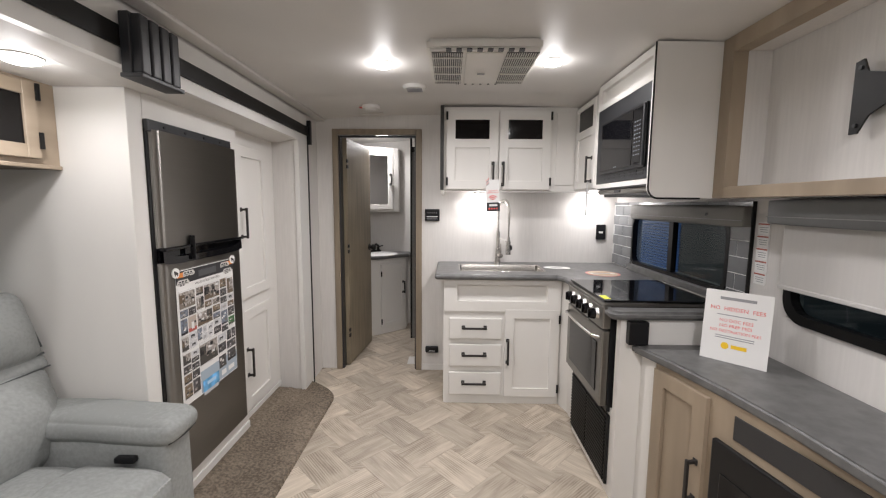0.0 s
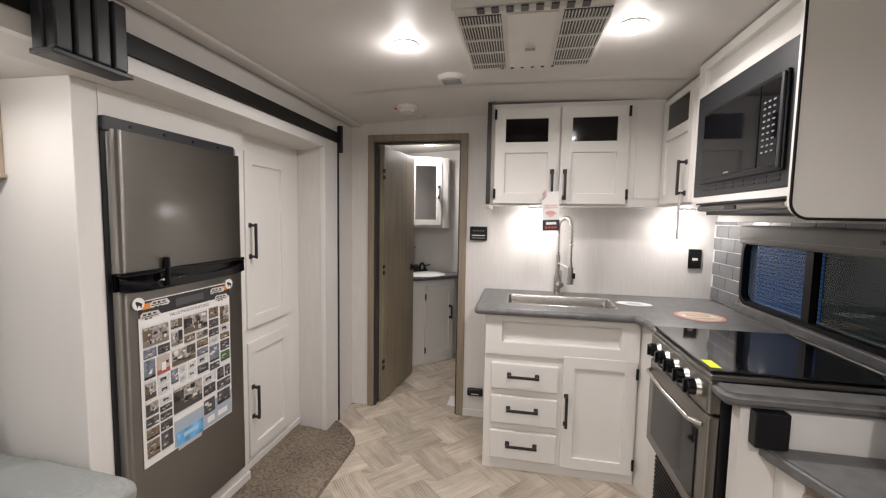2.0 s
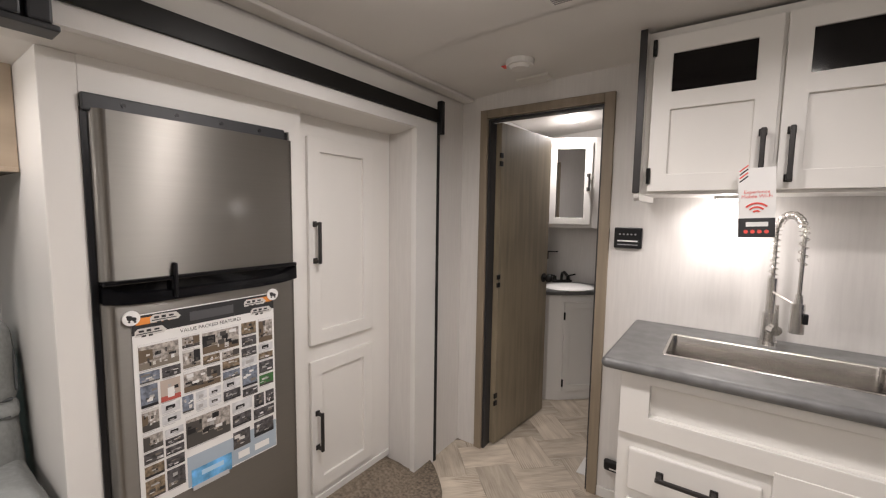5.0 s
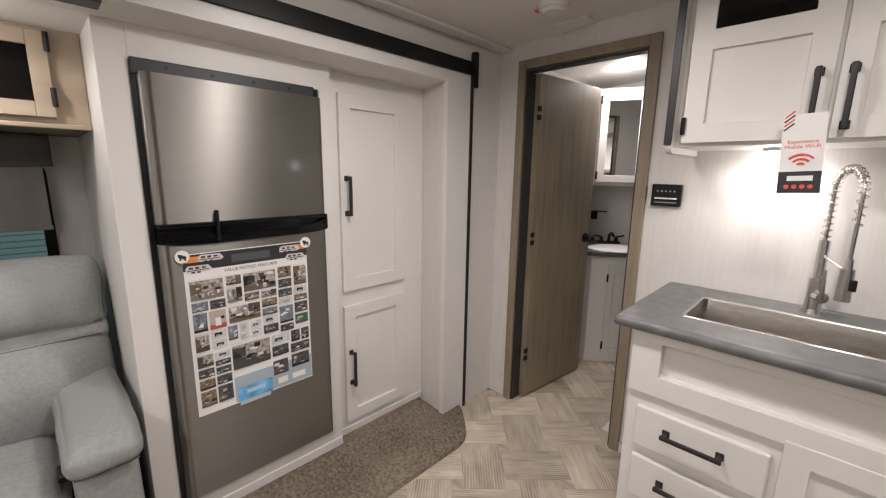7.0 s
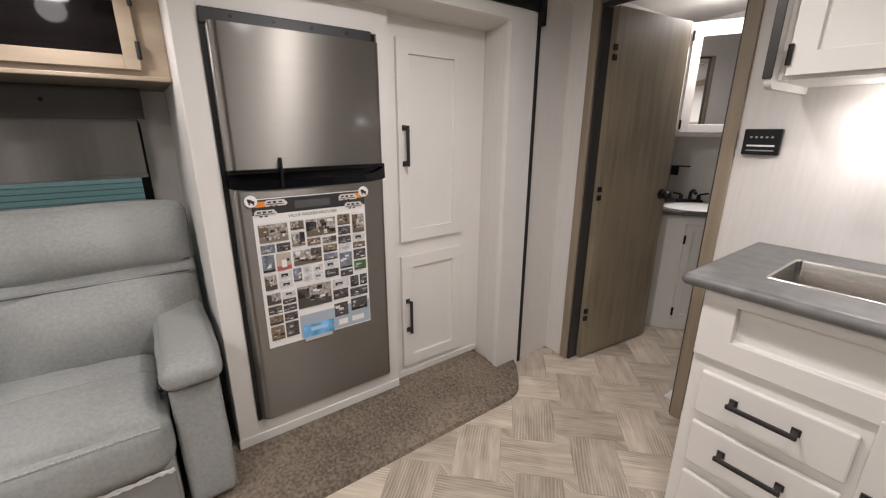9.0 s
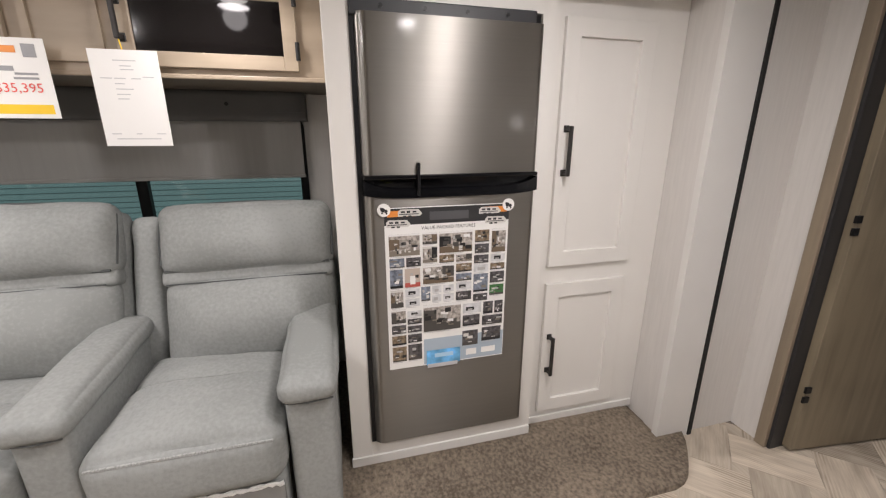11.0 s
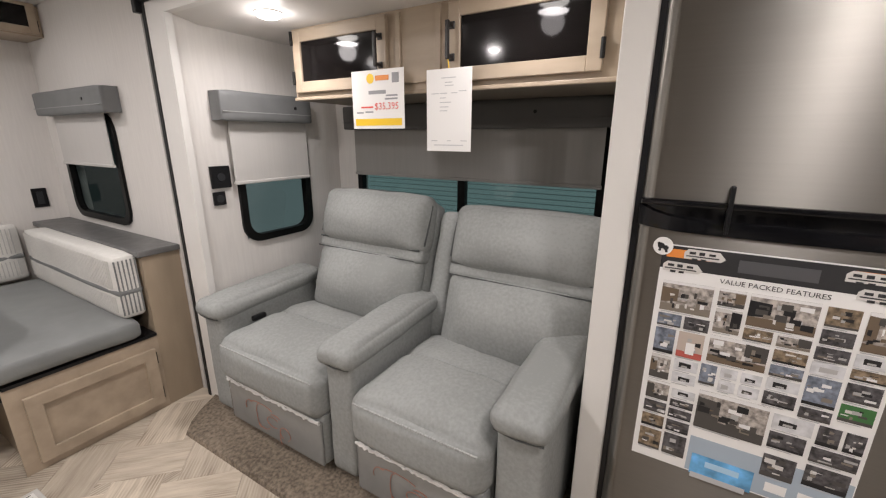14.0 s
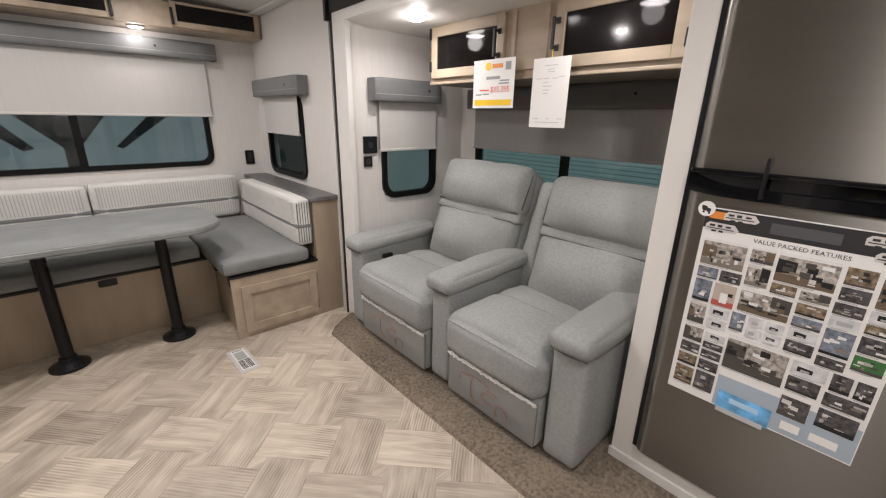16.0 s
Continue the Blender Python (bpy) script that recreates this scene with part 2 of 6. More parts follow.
def text(parent, words, m, size, mat, name="lettering", align="CENTER"):
    """Flat words on a face: local x along, local z up, facing local -y."""
    cu = bpy.data.curves.new("words", "FONT")
    cu.body, cu.size, cu.align_x, cu.align_y, cu.resolution_u = words, size, align, "CENTER", 2
    tmp = bpy.data.objects.new("words", cu)
    scene.collection.objects.link(tmp)
    bpy.context.view_layer.update()
    me = bpy.data.meshes.new_from_object(tmp.evaluated_get(bpy.context.evaluated_depsgraph_get()))
    bpy.data.objects.remove(tmp)
    me.transform(m @ pose(0, 0, 0, 90, 0, 0))
    me.materials.clear()
    me.materials.append(mat)
    ob = new(name, me)
    ob.parent = parent
    ob.matrix_parent_inverse = Matrix.Identity(4) if parent.parent else parent.matrix_basis.inverted()
    return ob


def soft(bm, x0, x1, y0, y1, z0, z1, r=0.03, bulge=(0, 0, 0), cuts=7, m=None):
    """A cushion: a round-edged box that swells towards the middle of its faces."""
    tmp = bmesh.new()
    bmesh.ops.create_cube(tmp, size=2.0)
    bmesh.ops.subdivide_edges(tmp, edges=list(tmp.edges), cuts=cuts, use_grid_fill=True)
    made = {v: bm.verts.new(v.co) for v in tmp.verts}
    for f in tmp.faces:
        bm.faces.new([made[v] for v in f.verts])
    vs = list(made.values())
    tmp.free()
    h = Vector(((x1 - x0) / 2, (y1 - y0) / 2, (z1 - z0) / 2))
    c = Vector(((x1 + x0) / 2, (y1 + y0) / 2, (z1 + z0) / 2))
    for v in vs:
        p = v.co.copy()
        q = Vector([math.copysign(1 - (1 - abs(a)) ** 1.35, a) for a in p])
        w = Vector([q[i] * h[i] for i in range(3)])
        inner = Vector([max(-h[i] + r, min(h[i] - r, w[i])) for i in range(3)])
        d = w - inner
        w = inner + (d.normalized() * r if d.length > 1e-9 else d)
        for i in range(3):
            j, k = (i + 1) % 3, (i + 2) % 3
            w[i] += math.copysign(bulge[i] * (1 - p[j] ** 2) * (1 - p[k] ** 2), p[i]) * abs(p[i])
        v.co = c + w
        v.co += 0.0045 * noise.noise_vector(v.co * 9.0) * min(1.0, r / 0.04)
    if m is not None:
        bmesh.ops.transform(bm, verts=vs, matrix=m)
    return bm


def tube(bm, pts, r, n=8, close=True):
    """A round tube along pts."""
    pts = [Vector(p) for p in pts]
    rings, up = [], Vector((0.3, 0.2, 1)).normalized()
    for i, p in enumerate(pts):
        t = (pts[min(i + 1, len(pts) - 1)] - pts[max(i - 1, 0)]).normalized()
        a = t.cross(up)
        a = a.normalized() if a.length > 1e-4 else t.orthogonal().normalized()
        b = t.cross(a).normalized()
        rings.append([bm.verts.new(p + r * (math.cos(k * math.tau / n) * a + math.sin(k * math.tau / n) * b)) for k in range(n)])
        up = a.cross(t).normalized()
    for u, v in zip(rings, rings[1:]):
        for k in range(n):
            bm.faces.new((u[k], u[(k + 1) % n], v[(k + 1) % n], v[k]))
    if close:
        bm.faces.new(rings[0][::-1])
        bm.faces.new(rings[-1])
    return bm


# ---- structure ----
XL, XR, YF, YB = -0.82, 1.52, -1.42, 3.52       # main room: sides, front wall, bathroom wall
SX, SY0, SY1, SZ = -1.70, 0.12, 3.09, 1.76      # slide-out: back wall, ends, ceiling


def arch(x):
    return 2.035 - (0.05 if x < 0.1 else 0.018) * (x - 0.1) ** 2


floor = solo("floor", box(B(), -1.9, 1.7, -1.6, 5.0, -0.10, -0.004), material("floor_base", (0.2, 0.17, 0.14), 0.7), "subfloor beneath wood-look herringbone vinyl", "floor", kind="structure")

bm = B()
xs = [-1.2 + 0.1 * i for i in range(30)]
lo = [[bm.verts.new((x, y, arch(x))) for x in xs] for y in (-1.6, 5.0)]
hi = [[bm.verts.new((x, y, arch(x) + 0.06)) for x in xs] for y in (-1.6, 5.0)]
for i in range(len(xs) - 1):
    bm.faces.new((lo[0][i], lo[0][i + 1], lo[1][i + 1], lo[1][i]))
    bm.faces.new((hi[0][i], hi[1][i], hi[1][i + 1], hi[0][i + 1]))
for k in (0, 1):
    for i in range(len(xs) - 1):
        bm.faces.new((lo[k][i], hi[k][i], hi[k][i + 1], lo[k][i + 1]))
bm.faces.new((lo[0][0], lo[1][0], hi[1][0], hi[0][0]))
bm.faces.new((lo[0][-1], hi[0][-1], hi[1][-1], lo[1][-1]))
solo("ceiling", bm, CEIL, "pale grey vinyl ceiling, slightly arched", "ceiling", kind="structure", smooth=True)
seam = B()
for i in range(22):
    xa, xb = -0.82 + 0.105 * i, -0.82 + 0.105 * (i + 1)
    vs = [seam.verts.new(p) for p in ((xa, 2.885, arch(xa) - 0.003), (xb, 2.885, arch(xb) - 0.003), (xb, 2.905, arch(xb) - 0.003), (xa, 2.905, arch(xa) - 0.003))]
    seam.faces.new(vs)
solo("ceiling_trim", seam, CEIL, "thin ceiling seam strip", "trim", kind="structure")

# bathroom wall with its doorway
DX0, DX1, DZ = -0.655, -0.045, 1.885
wall("wall_rear", [(XL - 0.1, DX0, YB, YB + 0.04, 0, 2.06), (DX1, XR + 0.1, YB, YB + 0.04, 0, 2.06), (DX0, DX1, YB, YB + 0.04, DZ, 2.06)])
# side wall at the kitchen with its window; the rest closed
KW = (2.22, 3.18, 0.965, 1.26)
wall("wall_right", [(XR, XR + 0.06, -1.5, 0.60, 0, 2.06), (XR, XR + 0.06, 0.60, 1.87, 0, 0.93), (XR, XR + 0.06, 0.60, 1.87, 1.32, 2.06), (XR, XR + 0.06, 1.87, KW[0], 0, 2.06),
                    (XR, XR + 0.06, KW[1], 3.6, 0, 2.06), (XR, XR + 0.06, KW[0], KW[1], 0, KW[2]), (XR, XR + 0.06, KW[0], KW[1], KW[3], 2.06)])
# left wall before and behind the slide-out
DW = (-1.21, -0.55, 0.86, 1.40)
wall("wall_left", [(XL - 0.06, XL, 3.26, YB, 0, 2.06), (XL - 0.06, XL, DW[1], -0.09, 0, 2.06), (XL - 0.06, XL, -1.5, DW[0], 0, 2.06), (XL - 0.06, XL, DW[0], DW[1], 0, DW[2]),
                   (XL - 0.06, XL, DW[0], DW[1], DW[3], 2.06), (XL - 0.06, XL - 0.002, -0.09, 3.26, 1.90, 2.06)])
FW = (-0.41, 1.10, 0.915, 1.62)
wall("wall_front", [(XL - 0.06, FW[0], YF - 0.06, YF, 0, 2.06), (FW[1], XR + 0.06, YF - 0.06, YF, 0, 2.06), (FW[0], FW[1], YF - 0.06, YF, 0, FW[2]), (FW[0], FW[1], YF - 0.06, YF, FW[3], 2.06)])
# slide-out shell
SW = (0.30, 1.66, 0.62, 1.35)
wall("wall_slide_back", [(SX - 0.05, SX, SY0 - 0.1, SW[0], 0, 1.85), (SX - 0.05, SX, SW[1], SY1 + 0.1, 0, 1.85), (SX - 0.05, SX, SW[0], SW[1], 0, SW[2]), (SX - 0.05, SX, SW[0], SW[1], SW[3], 1.85)])
EW = (-1.43, -1.035, 0.81, 1.36)
wall("wall_slide_front", [(EW[1], -0.83, SY0 - 0.04, SY0, 0, 1.85), (SX, EW[0], SY0 - 0.04, SY0, 0, 1.85), (EW[0], EW[1], SY0 - 0.04, SY0, 0, EW[2]), (EW[0], EW[1], SY0 - 0.04, SY0, EW[3], 1.85)])
wall("wall_slide_rear", [(SX, -0.83, SY1, SY1 + 0.04, 0, 1.85)])
bm = prism(B(), [(SX - 0.05, SZ), (-0.935, SZ), (-0.8305, 1.779), (-0.8305, 1.85), (SX - 0.05, SZ + 0.06)], SY0 - 0.04, SY1 + 0.04)
solo("ceiling_slide", bm_map(bm, Matrix(((1, 0, 0, 0), (0, 0, 1, 0), (0, 1, 0, 0), (0, 0, 0, 1)))), CEIL, "pale grey ceiling of the slide-out", "ceiling", kind="structure")
# slide flange all round
wall("trim_slide_flange", [(-0.83, -0.80, -0.005, SY0 + 0.012, 0, 1.96), (-0.83, -0.80, 3.08, 3.245, 0, 1.96), (-0.83, -0.80, SY0 + 0.012, 3.08, 1.777, 1.96)], TRIM, "smooth white slide-out flange")
# black seals beside the flange, rail and bumper
for n, (y0, y1) in enumerate(((-0.03, -0.008), (3.248, 3.268))):
    solo("slide_seal", box(B(), -0.822, -0.796, y0, y1, 0.0, 1.93, 0.003), RUBBER, "black rubber slide-out seal strip", "seal", "slide seals")
rail = root("slide_rail", -0.79, 1.6, 1.83, "black rail along the white slide-out header", "rail")
part("rail_bar", box(B(), -0.80, -0.788, -0.02, 3.25, 1.827, 1.890, 0.002), BLACKMETAL, rail)
part("end_cap", box(B(), -0.80, -0.772, 3.245, 3.275, 1.768, 1.935, 0.004), BLACK, rail)
part("end_cap", box(B(), -0.80, -0.772, -0.05, -0.02, 1.79, 1.935, 0.004), BLACK, rail)
bump = root("slide_bumper", -0.78, 1.70, 1.74, "black ribbed plastic bumper on the slide-out rail", "bumper")
part("back_plate", box(B(), -0.788, -0.755, 1.605, 1.795, 1.738, 1.93, 0.004), DARKGREY, bump)
for i in range(4):
    part("rib", box(B(), -0.757, -0.725, 1.61 + 0.047 * i, 1.649 + 0.047 * i, 1.75, 1.925, 0.005), DARKGREY, bump)
part("foot", box(B(), -0.79, -0.72, 1.60, 1.80, 1.735, 1.748, 0.003), DARKGREY, bump)


# ---- refrigerator and pantry in the slide-out ----
FX = -0.935
frame_ = root("fridge_surround", -1.2, 1.82, 0.07, "white panelled surround built round the refrigerator", "cabinet")
bm = B()
box(bm, SX, FX, 1.795, 1.872, 0.06, SZ, 0.003)
part("side_panel", bm, WHITE, frame_)
part("top_rail", box(B(), FX - 0.03, FX, 1.872, 2.50, 1.664, SZ), WHITE, frame_)
part("bottom_rail", box(B(), FX - 0.03, FX, 1.872, 2.50, 0.06, 0.16), WHITE, frame_)
part("right_stile", box(B(), FX - 0.5, FX, 2.478, 2.53, 0.06, SZ), WHITE, frame_)
part("skirting", box(B(), FX - 0.002, FX + 0.008, 1.79, 2.53, 0.06, 0.10, 0.003), TRIM, frame_)

fr = root("refrigerator", -1.15, 2.18, 0.16, "stainless two-door refrigerator with black trim and handles", "refrigerator")
part("body", box(B(), -1.55, FX - 0.005, 1.878, 2.474, 0.165, 1.662), BLACK, fr)
part("top_trim", box(B(), FX - 0.01, -0.918, 1.872, 2.45, 1.620, 1.667, 0.004), DARKGREY, fr, "black top trim strip")
for i in range(4):
    part("screw", cyl(B(), (-0.918, 1.96 + 0.13 * i, 1.648), (-0.915, 1.96 + 0.13 * i, 1.648), 0.006, n=10), BLACK, fr)
part("side_trim", box(B(), FX - 0.01, -0.928, 1.870, 1.886, 0.165, 1.63), BLACK, fr)


def fridge_door(z0, z1, name):
    bm = B()
    prism(bm, rounded(-0.96, -0.905, 1.882, 2.474, (0.0, 0.034, 0.018, 0.0), 10), z0, z1)
    return part(name, bm, STEEL, fr, "brushed stainless door")


up_door = fridge_door(1.172, 1.629, "upper_door")
low_door = fridge_door(0.170, 1.112, "lower_door")
part("handle_recess", box(B(), -0.955, -0.918, 1.888, 2.470, 1.112, 1.172), GLOSS, fr, "glossy black handle recess")
bm = B()
n = 20
lo, hi = [], []
for k in range(n + 1):
    u = k / n
    y = 1.884 + 0.592 * u
    e = (2 * u - 1) ** 6
    z0_, z1_ = 1.112 - 0.012 * (1 - e), 1.128 + 0.032 * e
    lo.append([bm.verts.new((x, y, z0_)) for x in (-0.93, -0.899)])
    hi.append([bm.verts.new((x, y, z1_)) for x in (-0.93, -0.900)])
for a, b, c, d_ in zip(lo, lo[1:], hi, hi[1:]):
    bm.faces.new((a[1], b[1], d_[1], c[1]))
    bm.faces.new((c[0], c[1], d_[1], d_[0]))
    bm.faces.new((a[0], b[0], b[1], a[1]))
part("handle", bm, GLOSS, fr, "glossy black curved handle lip", True)
part("handle", box(B(), -0.93, -0.893, 1.886, 2.474, 1.160, 1.174, 0.004), GLOSS, fr, "slim black upper handle")
part("door_lock", box(B(), -0.905, -0.884, 2.054, 2.063, 1.108, 1.212, 0.003), BLACK, fr, "black travel lock tab")

pan = root("pantry_cabinet", -1.2, 2.78, 0.07, "tall white pantry cabinet with two framed doors", "cabinet")
PX = -0.985
part("body", box(B(), SX, PX, 2.532, SY1 - 0.002, 0.06, SZ), WHITE, pan)
part("skirting", box(B(), PX, PX + 0.01, 2.54, 3.08, 0.06, 0.095, 0.003), TRIM, pan)
for z0, z1, hz in ((0.795, 1.675, 1.16), (0.125, 0.722, 0.335)):
    m = face(PX, 2.585, z0, 90)
    d = shaker(pan, m, 0.365, z1 - z0, WHITE)
    pull(d, face(PX + 0.018, 2.613, hz, 90), 0.155)

# ---- carpet on the slide-out floor ----
bm = B()
prof = [(-0.572, 0.0), (-0.580, 0.016), (-0.62, 0.022), (-0.80, 0.026), (-0.90, 0.060), (-1.0, 0.066), (SX, 0.066), (SX, -0.003), (-0.572, -0.003)]
rows = []
for y, sh in ((0.03, 0.235), (0.09, 0.12), (0.14, 0.045), (0.18, 0.0), (0.5, 0.0), (1.0, 0.0), (1.5, 0.0), (2.0, 0.0), (2.5, 0.0), (2.97, 0.0), (3.02, 0.012), (3.06, 0.035), (3.10, 0.075), (3.15, 0.13), (3.19, 0.18), (3.22, 0.235)):
    flat = max(0.0, min(1.0, (3.10 - y) / 0.06))
    rows.append([bm.verts.new((min(x, -0.572 - sh), y, z if z < 0.03 else 0.026 + (z - 0.026) * flat)) for x, z in prof])
for a, b in zip(rows, rows[1:]):
    for i in range(len(prof)):
        j = (i + 1) % len(prof)
        bm.faces.new((a[i], a[j], b[j], b[i]))
bm.faces.new(rows[0])
bm.faces.new(rows[-1][::-1])
solo("carpet", bm, CARPET, "brown-grey cut-pile carpet covering the slide-out floor", "carpet", kind="structure", smooth=False)

# ---- kitchen ----
CT = 0.90
sb = root("sink_cabinet", 0.55, 3.2, 0.0, "white sink cabinet with three drawers and a door", "cabinet")
part("carcass", box(B(), 0.185, 0.965, 2.988, YB - 0.002, 0.0, 0.70), WHITE, sb)
part("front_frame", lattice(B(), [0.185, 0.275, 0.872, 0.965], [0.0, 0.715, 0.825, 0.862], [(1, 1)], 2.970, 2.988), WHITE, sb)
part("side_board", box(B(), 0.185, 0.203, 2.988, YB - 0.002, 0.70, 0.862), WHITE, sb)
FM = lambda x, z: face(x, 2.970, z, 0)
part("false_panel", box(B(), 0.265, 0.882, 2.9885, 2.994, 0.705, 0.835), WHITE, sb)
bm = lattice(B(), [0.187, 0.275, 0.872, 0.963], [0.645, 0.715, 0.825, 0.86], [(1, 1)], 2.955, 2.9695, 0.002)
part("panel_frame", bm, WHITE, sb)
for z0, z1 in ((0.455, 0.600), (0.265, 0.420), (0.065, 0.225)):
    d = part("drawer", box(B(), 0.222, 0.575, 2.950, 2.969, z0, z1, 0.006, 2), WHITE, sb)
    pull(d, face(0.318, 2.950, (z0 + z1) / 2 + 0.012, 0), 0.145, upright=False)
d = shaker(sb, FM(0.595, 0.055), 0.36, 0.605, WHITE)
pull(d, face(0.615, 2.952, 0.30, 0), 0.150)
for z in (0.09, 0.57):
    hinge(d, face(0.955, 2.958, z, 0))

rb = root("range_cabinet", 1.2, 2.5, 0.0, "white cabinet housing the range and corner", "cabinet")
bm = B()
prism(bm, [(0.967, 2.97), (1.0, 2.86), (1.0, 2.70), (1.0, 2.66), (1.519, 2.66), (1.519, YB - 0.002), (0.967, YB - 0.002)], 0.0, 0.862)
part("corner_body", bm, WHITE, rb)
part("end_panel", box(B(), 0.972, 1.517, 2.058, 2.10, 0.0, 0.862), WHITE, rb)
part("furnace_surround", box(B(), 0.972, 0.985, 2.10, 2.66, 0.0, 0.42), WHITE, rb)
fg = part("furnace_grille", box(B(), 0.958, 0.972, 2.115, 2.64, 0.045, 0.385, 0.003), BLACK, rb, "black louvred furnace grille")
for i in range(17):
    for y0, y1 in ((2.128, 2.37), (2.385, 2.628)):
        part("slat", box(B(), 0.951, 0.959, y0, y1, 0.062 + 0.0185 * i, 0.071 + 0.0185 * i), BLACKMETAL, fg)

rg = root("range", 1.2, 2.4, 0.42, "stainless gas range with black glass oven door and cooktop cover", "range")
R0, R1 = 2.125, 2.658
part("body", box(B(), 0.955, 1.45, R0, R1, 0.40, 0.900), BLACK, rg)
part("control_panel", box(B(), 0.918, 0.96, R0, R1, 0.792, 0.898, 0.008), STEEL, rg)
for i in range(5):
    y = 2.195 + 0.09 * i
    kn = part("knob", cyl(cyl(B(), (0.904, y, 0.850), (0.884, y, 0.850), 0.027, 0.025, 24), (0.884, y, 0.850), (0.880, y, 0.850), 0.025, 0.020, 24), GLOSS, rg, "glossy black control knob with a silver collar")
    part("grip", box(B(), 0.873, 0.882, y - 0.005, y + 0.005, 0.828, 0.872, 0.002), GLOSS, kn)
    part("collar", cyl(B(), (0.920, y, 0.850), (0.904, y, 0.850), 0.030, 0.024, 24), CHROME, kn, "silver collar")
od = part("oven_door", box(B(), 0.920, 0.956, R0, R1, 0.425, 0.785, 0.006), STEEL, rg)
part("oven_glass", box(B(), 0.916, 0.921, R0 + 0.06, R1 - 0.06, 0.475, 0.715, 0.002), GLOSS, od)
bm = B()
tube_pts = [(0.92, R0 + 0.03, 0.748), (0.893, R0 + 0.06, 0.748), (0.885, (R0 + R1) / 2, 0.748), (0.893, R1 - 0.06, 0.748), (0.92, R1 - 0.03, 0.748)]
for a, b in zip(tube_pts, tube_pts[1:]):
    cyl(bm, a, b, 0.008, n=12)
part("oven_handle", bm, CHROME, od, smooth=True)
part("cooktop", box(B(), 0.920, 1.44, R0, R1, 0.899, 0.914, 0.004), STEEL, rg)
part("cooktop_cover", box(B(), 0.925, 1.425, R0 + 0.008, R1 - 0.008, 0.918, 0.926, 0.003), GLOSS, rg, "black glass cooktop cover")
part("cover_hinge", box(B(), 1.425, 1.44, R0 + 0.05, R1 - 0.05, 0.914, 0.930, 0.004), STEEL, rg)

ctop = root("countertop", 0.8, 3.2, 0.862, "dark grey stone-look laminate countertop with rounded edge", "countertop")
SKX0, SKX1, SKY0, SKY1 = 0.295, 0.88, 3.075, 3.36
back = YB - 0.002
prism(bm := B(), [(0.145, 2.935), (SKX0, 2.935), (SKX0, SKY0), (SKX0, SKY1), (SKX1, SKY1), (SKX1, SKY0), (SKX0, SKY0 - 0.0001), (SKX0 + 0.0001, 2.935), (0.93, 2.935), (0.965, 2.86), (0.965, 2.66),
                  (1.445, 2.66), (1.445, 2.124), (1.518, 2.124), (1.518, back), (0.145, back)], 0.863, CT)
part("slab", bm, COUNTER, ctop)
part("end_slab", prism(B(), rounded(0.918, 1.518, 2.028, 2.1225, (0.035, 0.0, 0.0, 0.02), 6), 0.863, CT, 0.012), COUNTER, ctop, smooth=True)
bm = B()
edge = [(0.145, YB - 0.004), (0.145, 2.935), (0.93, 2.935), (0.965, 2.86), (0.965, 2.66)]
for a, b in zip(edge, edge[1:]):
    cyl(bm, (*a, 0.8815), (*b, 0.8815), 0.0185, n=14)
for a in edge[1:-1]:
    vs = bmesh.ops.create_uvsphere(bm, u_segments=14, v_segments=8, radius=0.0185)["verts"]
    bmesh.ops.translate(bm, verts=vs, vec=(*a, 0.8815))
part("bullnose", bm, COUNTER, ctop, smooth=True)
part("splash_lip", box(B(), 1.486, 1.508, 2.062, 3.20, CT - 0.001, 0.948, 0.006), COUNTER, ctop)
sk = root("sink", 0.59, 3.18, 0.72, "rectangular stainless steel undermount sink", "sink")
a, b, c, d_ = SKX0, SKX1, SKY0, SKY1
def sink_ring(bm, d, r, z):
    return [bm.verts.new((x, y, z)) for x, y in rounded(a + d, b - d, c + d, d_ - d, r, 6)]


def sink_skin(steps, cap):
    bm = B()
    rings = [sink_ring(bm, *s) for s in steps]
    for u, v in zip(rings, rings[1:]):
        for k in range(len(u)):
            bm.faces.new((u[k], u[(k + 1) % len(u)], v[(k + 1) % len(u)], v[k]))
    if cap:
        bm.faces.new(rings[-1])
    bmesh.ops.recalc_face_normals(bm, faces=list(bm.faces))
    if cap:
        bmesh.ops.reverse_faces(bm, faces=list(bm.faces))
    return bm


part("basin", sink_skin([(0.004, 0.014, 0.9012), (0.006, 0.014, 0.896), (0.009, 0.016, 0.80), (0.013, 0.018, 0.748), (0.022, 0.022, 0.730), (0.045, 0.03, 0.722)], True), SINK, sk, smooth=True)
part("rim", sink_skin([(-0.006, 0.010, 0.8995), (-0.005, 0.010, 0.9018), (-0.003, 0.011, 0.9024), (0.002, 0.013, 0.9022), (0.004, 0.014, 0.9012)], False), SINK, sk, smooth=True)
part("drain", cyl(B(), (0.59, 3.18, 0.722), (0.59, 3.18, 0.726), 0.045), CHROME, sk)

# upper cabinets on the sink wall
uc = root("upper_cabinet", 0.6, 3.35, 1.447, "white upper cabinet with two half-glazed doors", "cabinet")
part("carcass", box(B(), 0.175, 1.098, 3.205, YB - 0.002, 1.447, 2.02), WHITE, uc)
bm = prism(B(), [(3.160, 2.02), (3.160, 1.455)] + [(3.190 - 0.030 * math.cos(radians(a)), 1.455 - 0.030 * math.sin(radians(a))) for a in range(15, 91, 15)] + [(3.518, 1.425), (3.518, 2.02)], 0.156, 0.174)
part("end_panel", bm_map(bm, Matrix(((0, 0, 1, 0), (1, 0, 0, 0), (0, 1, 0, 0), (0, 0, 0, 1)))), WHITE, uc)
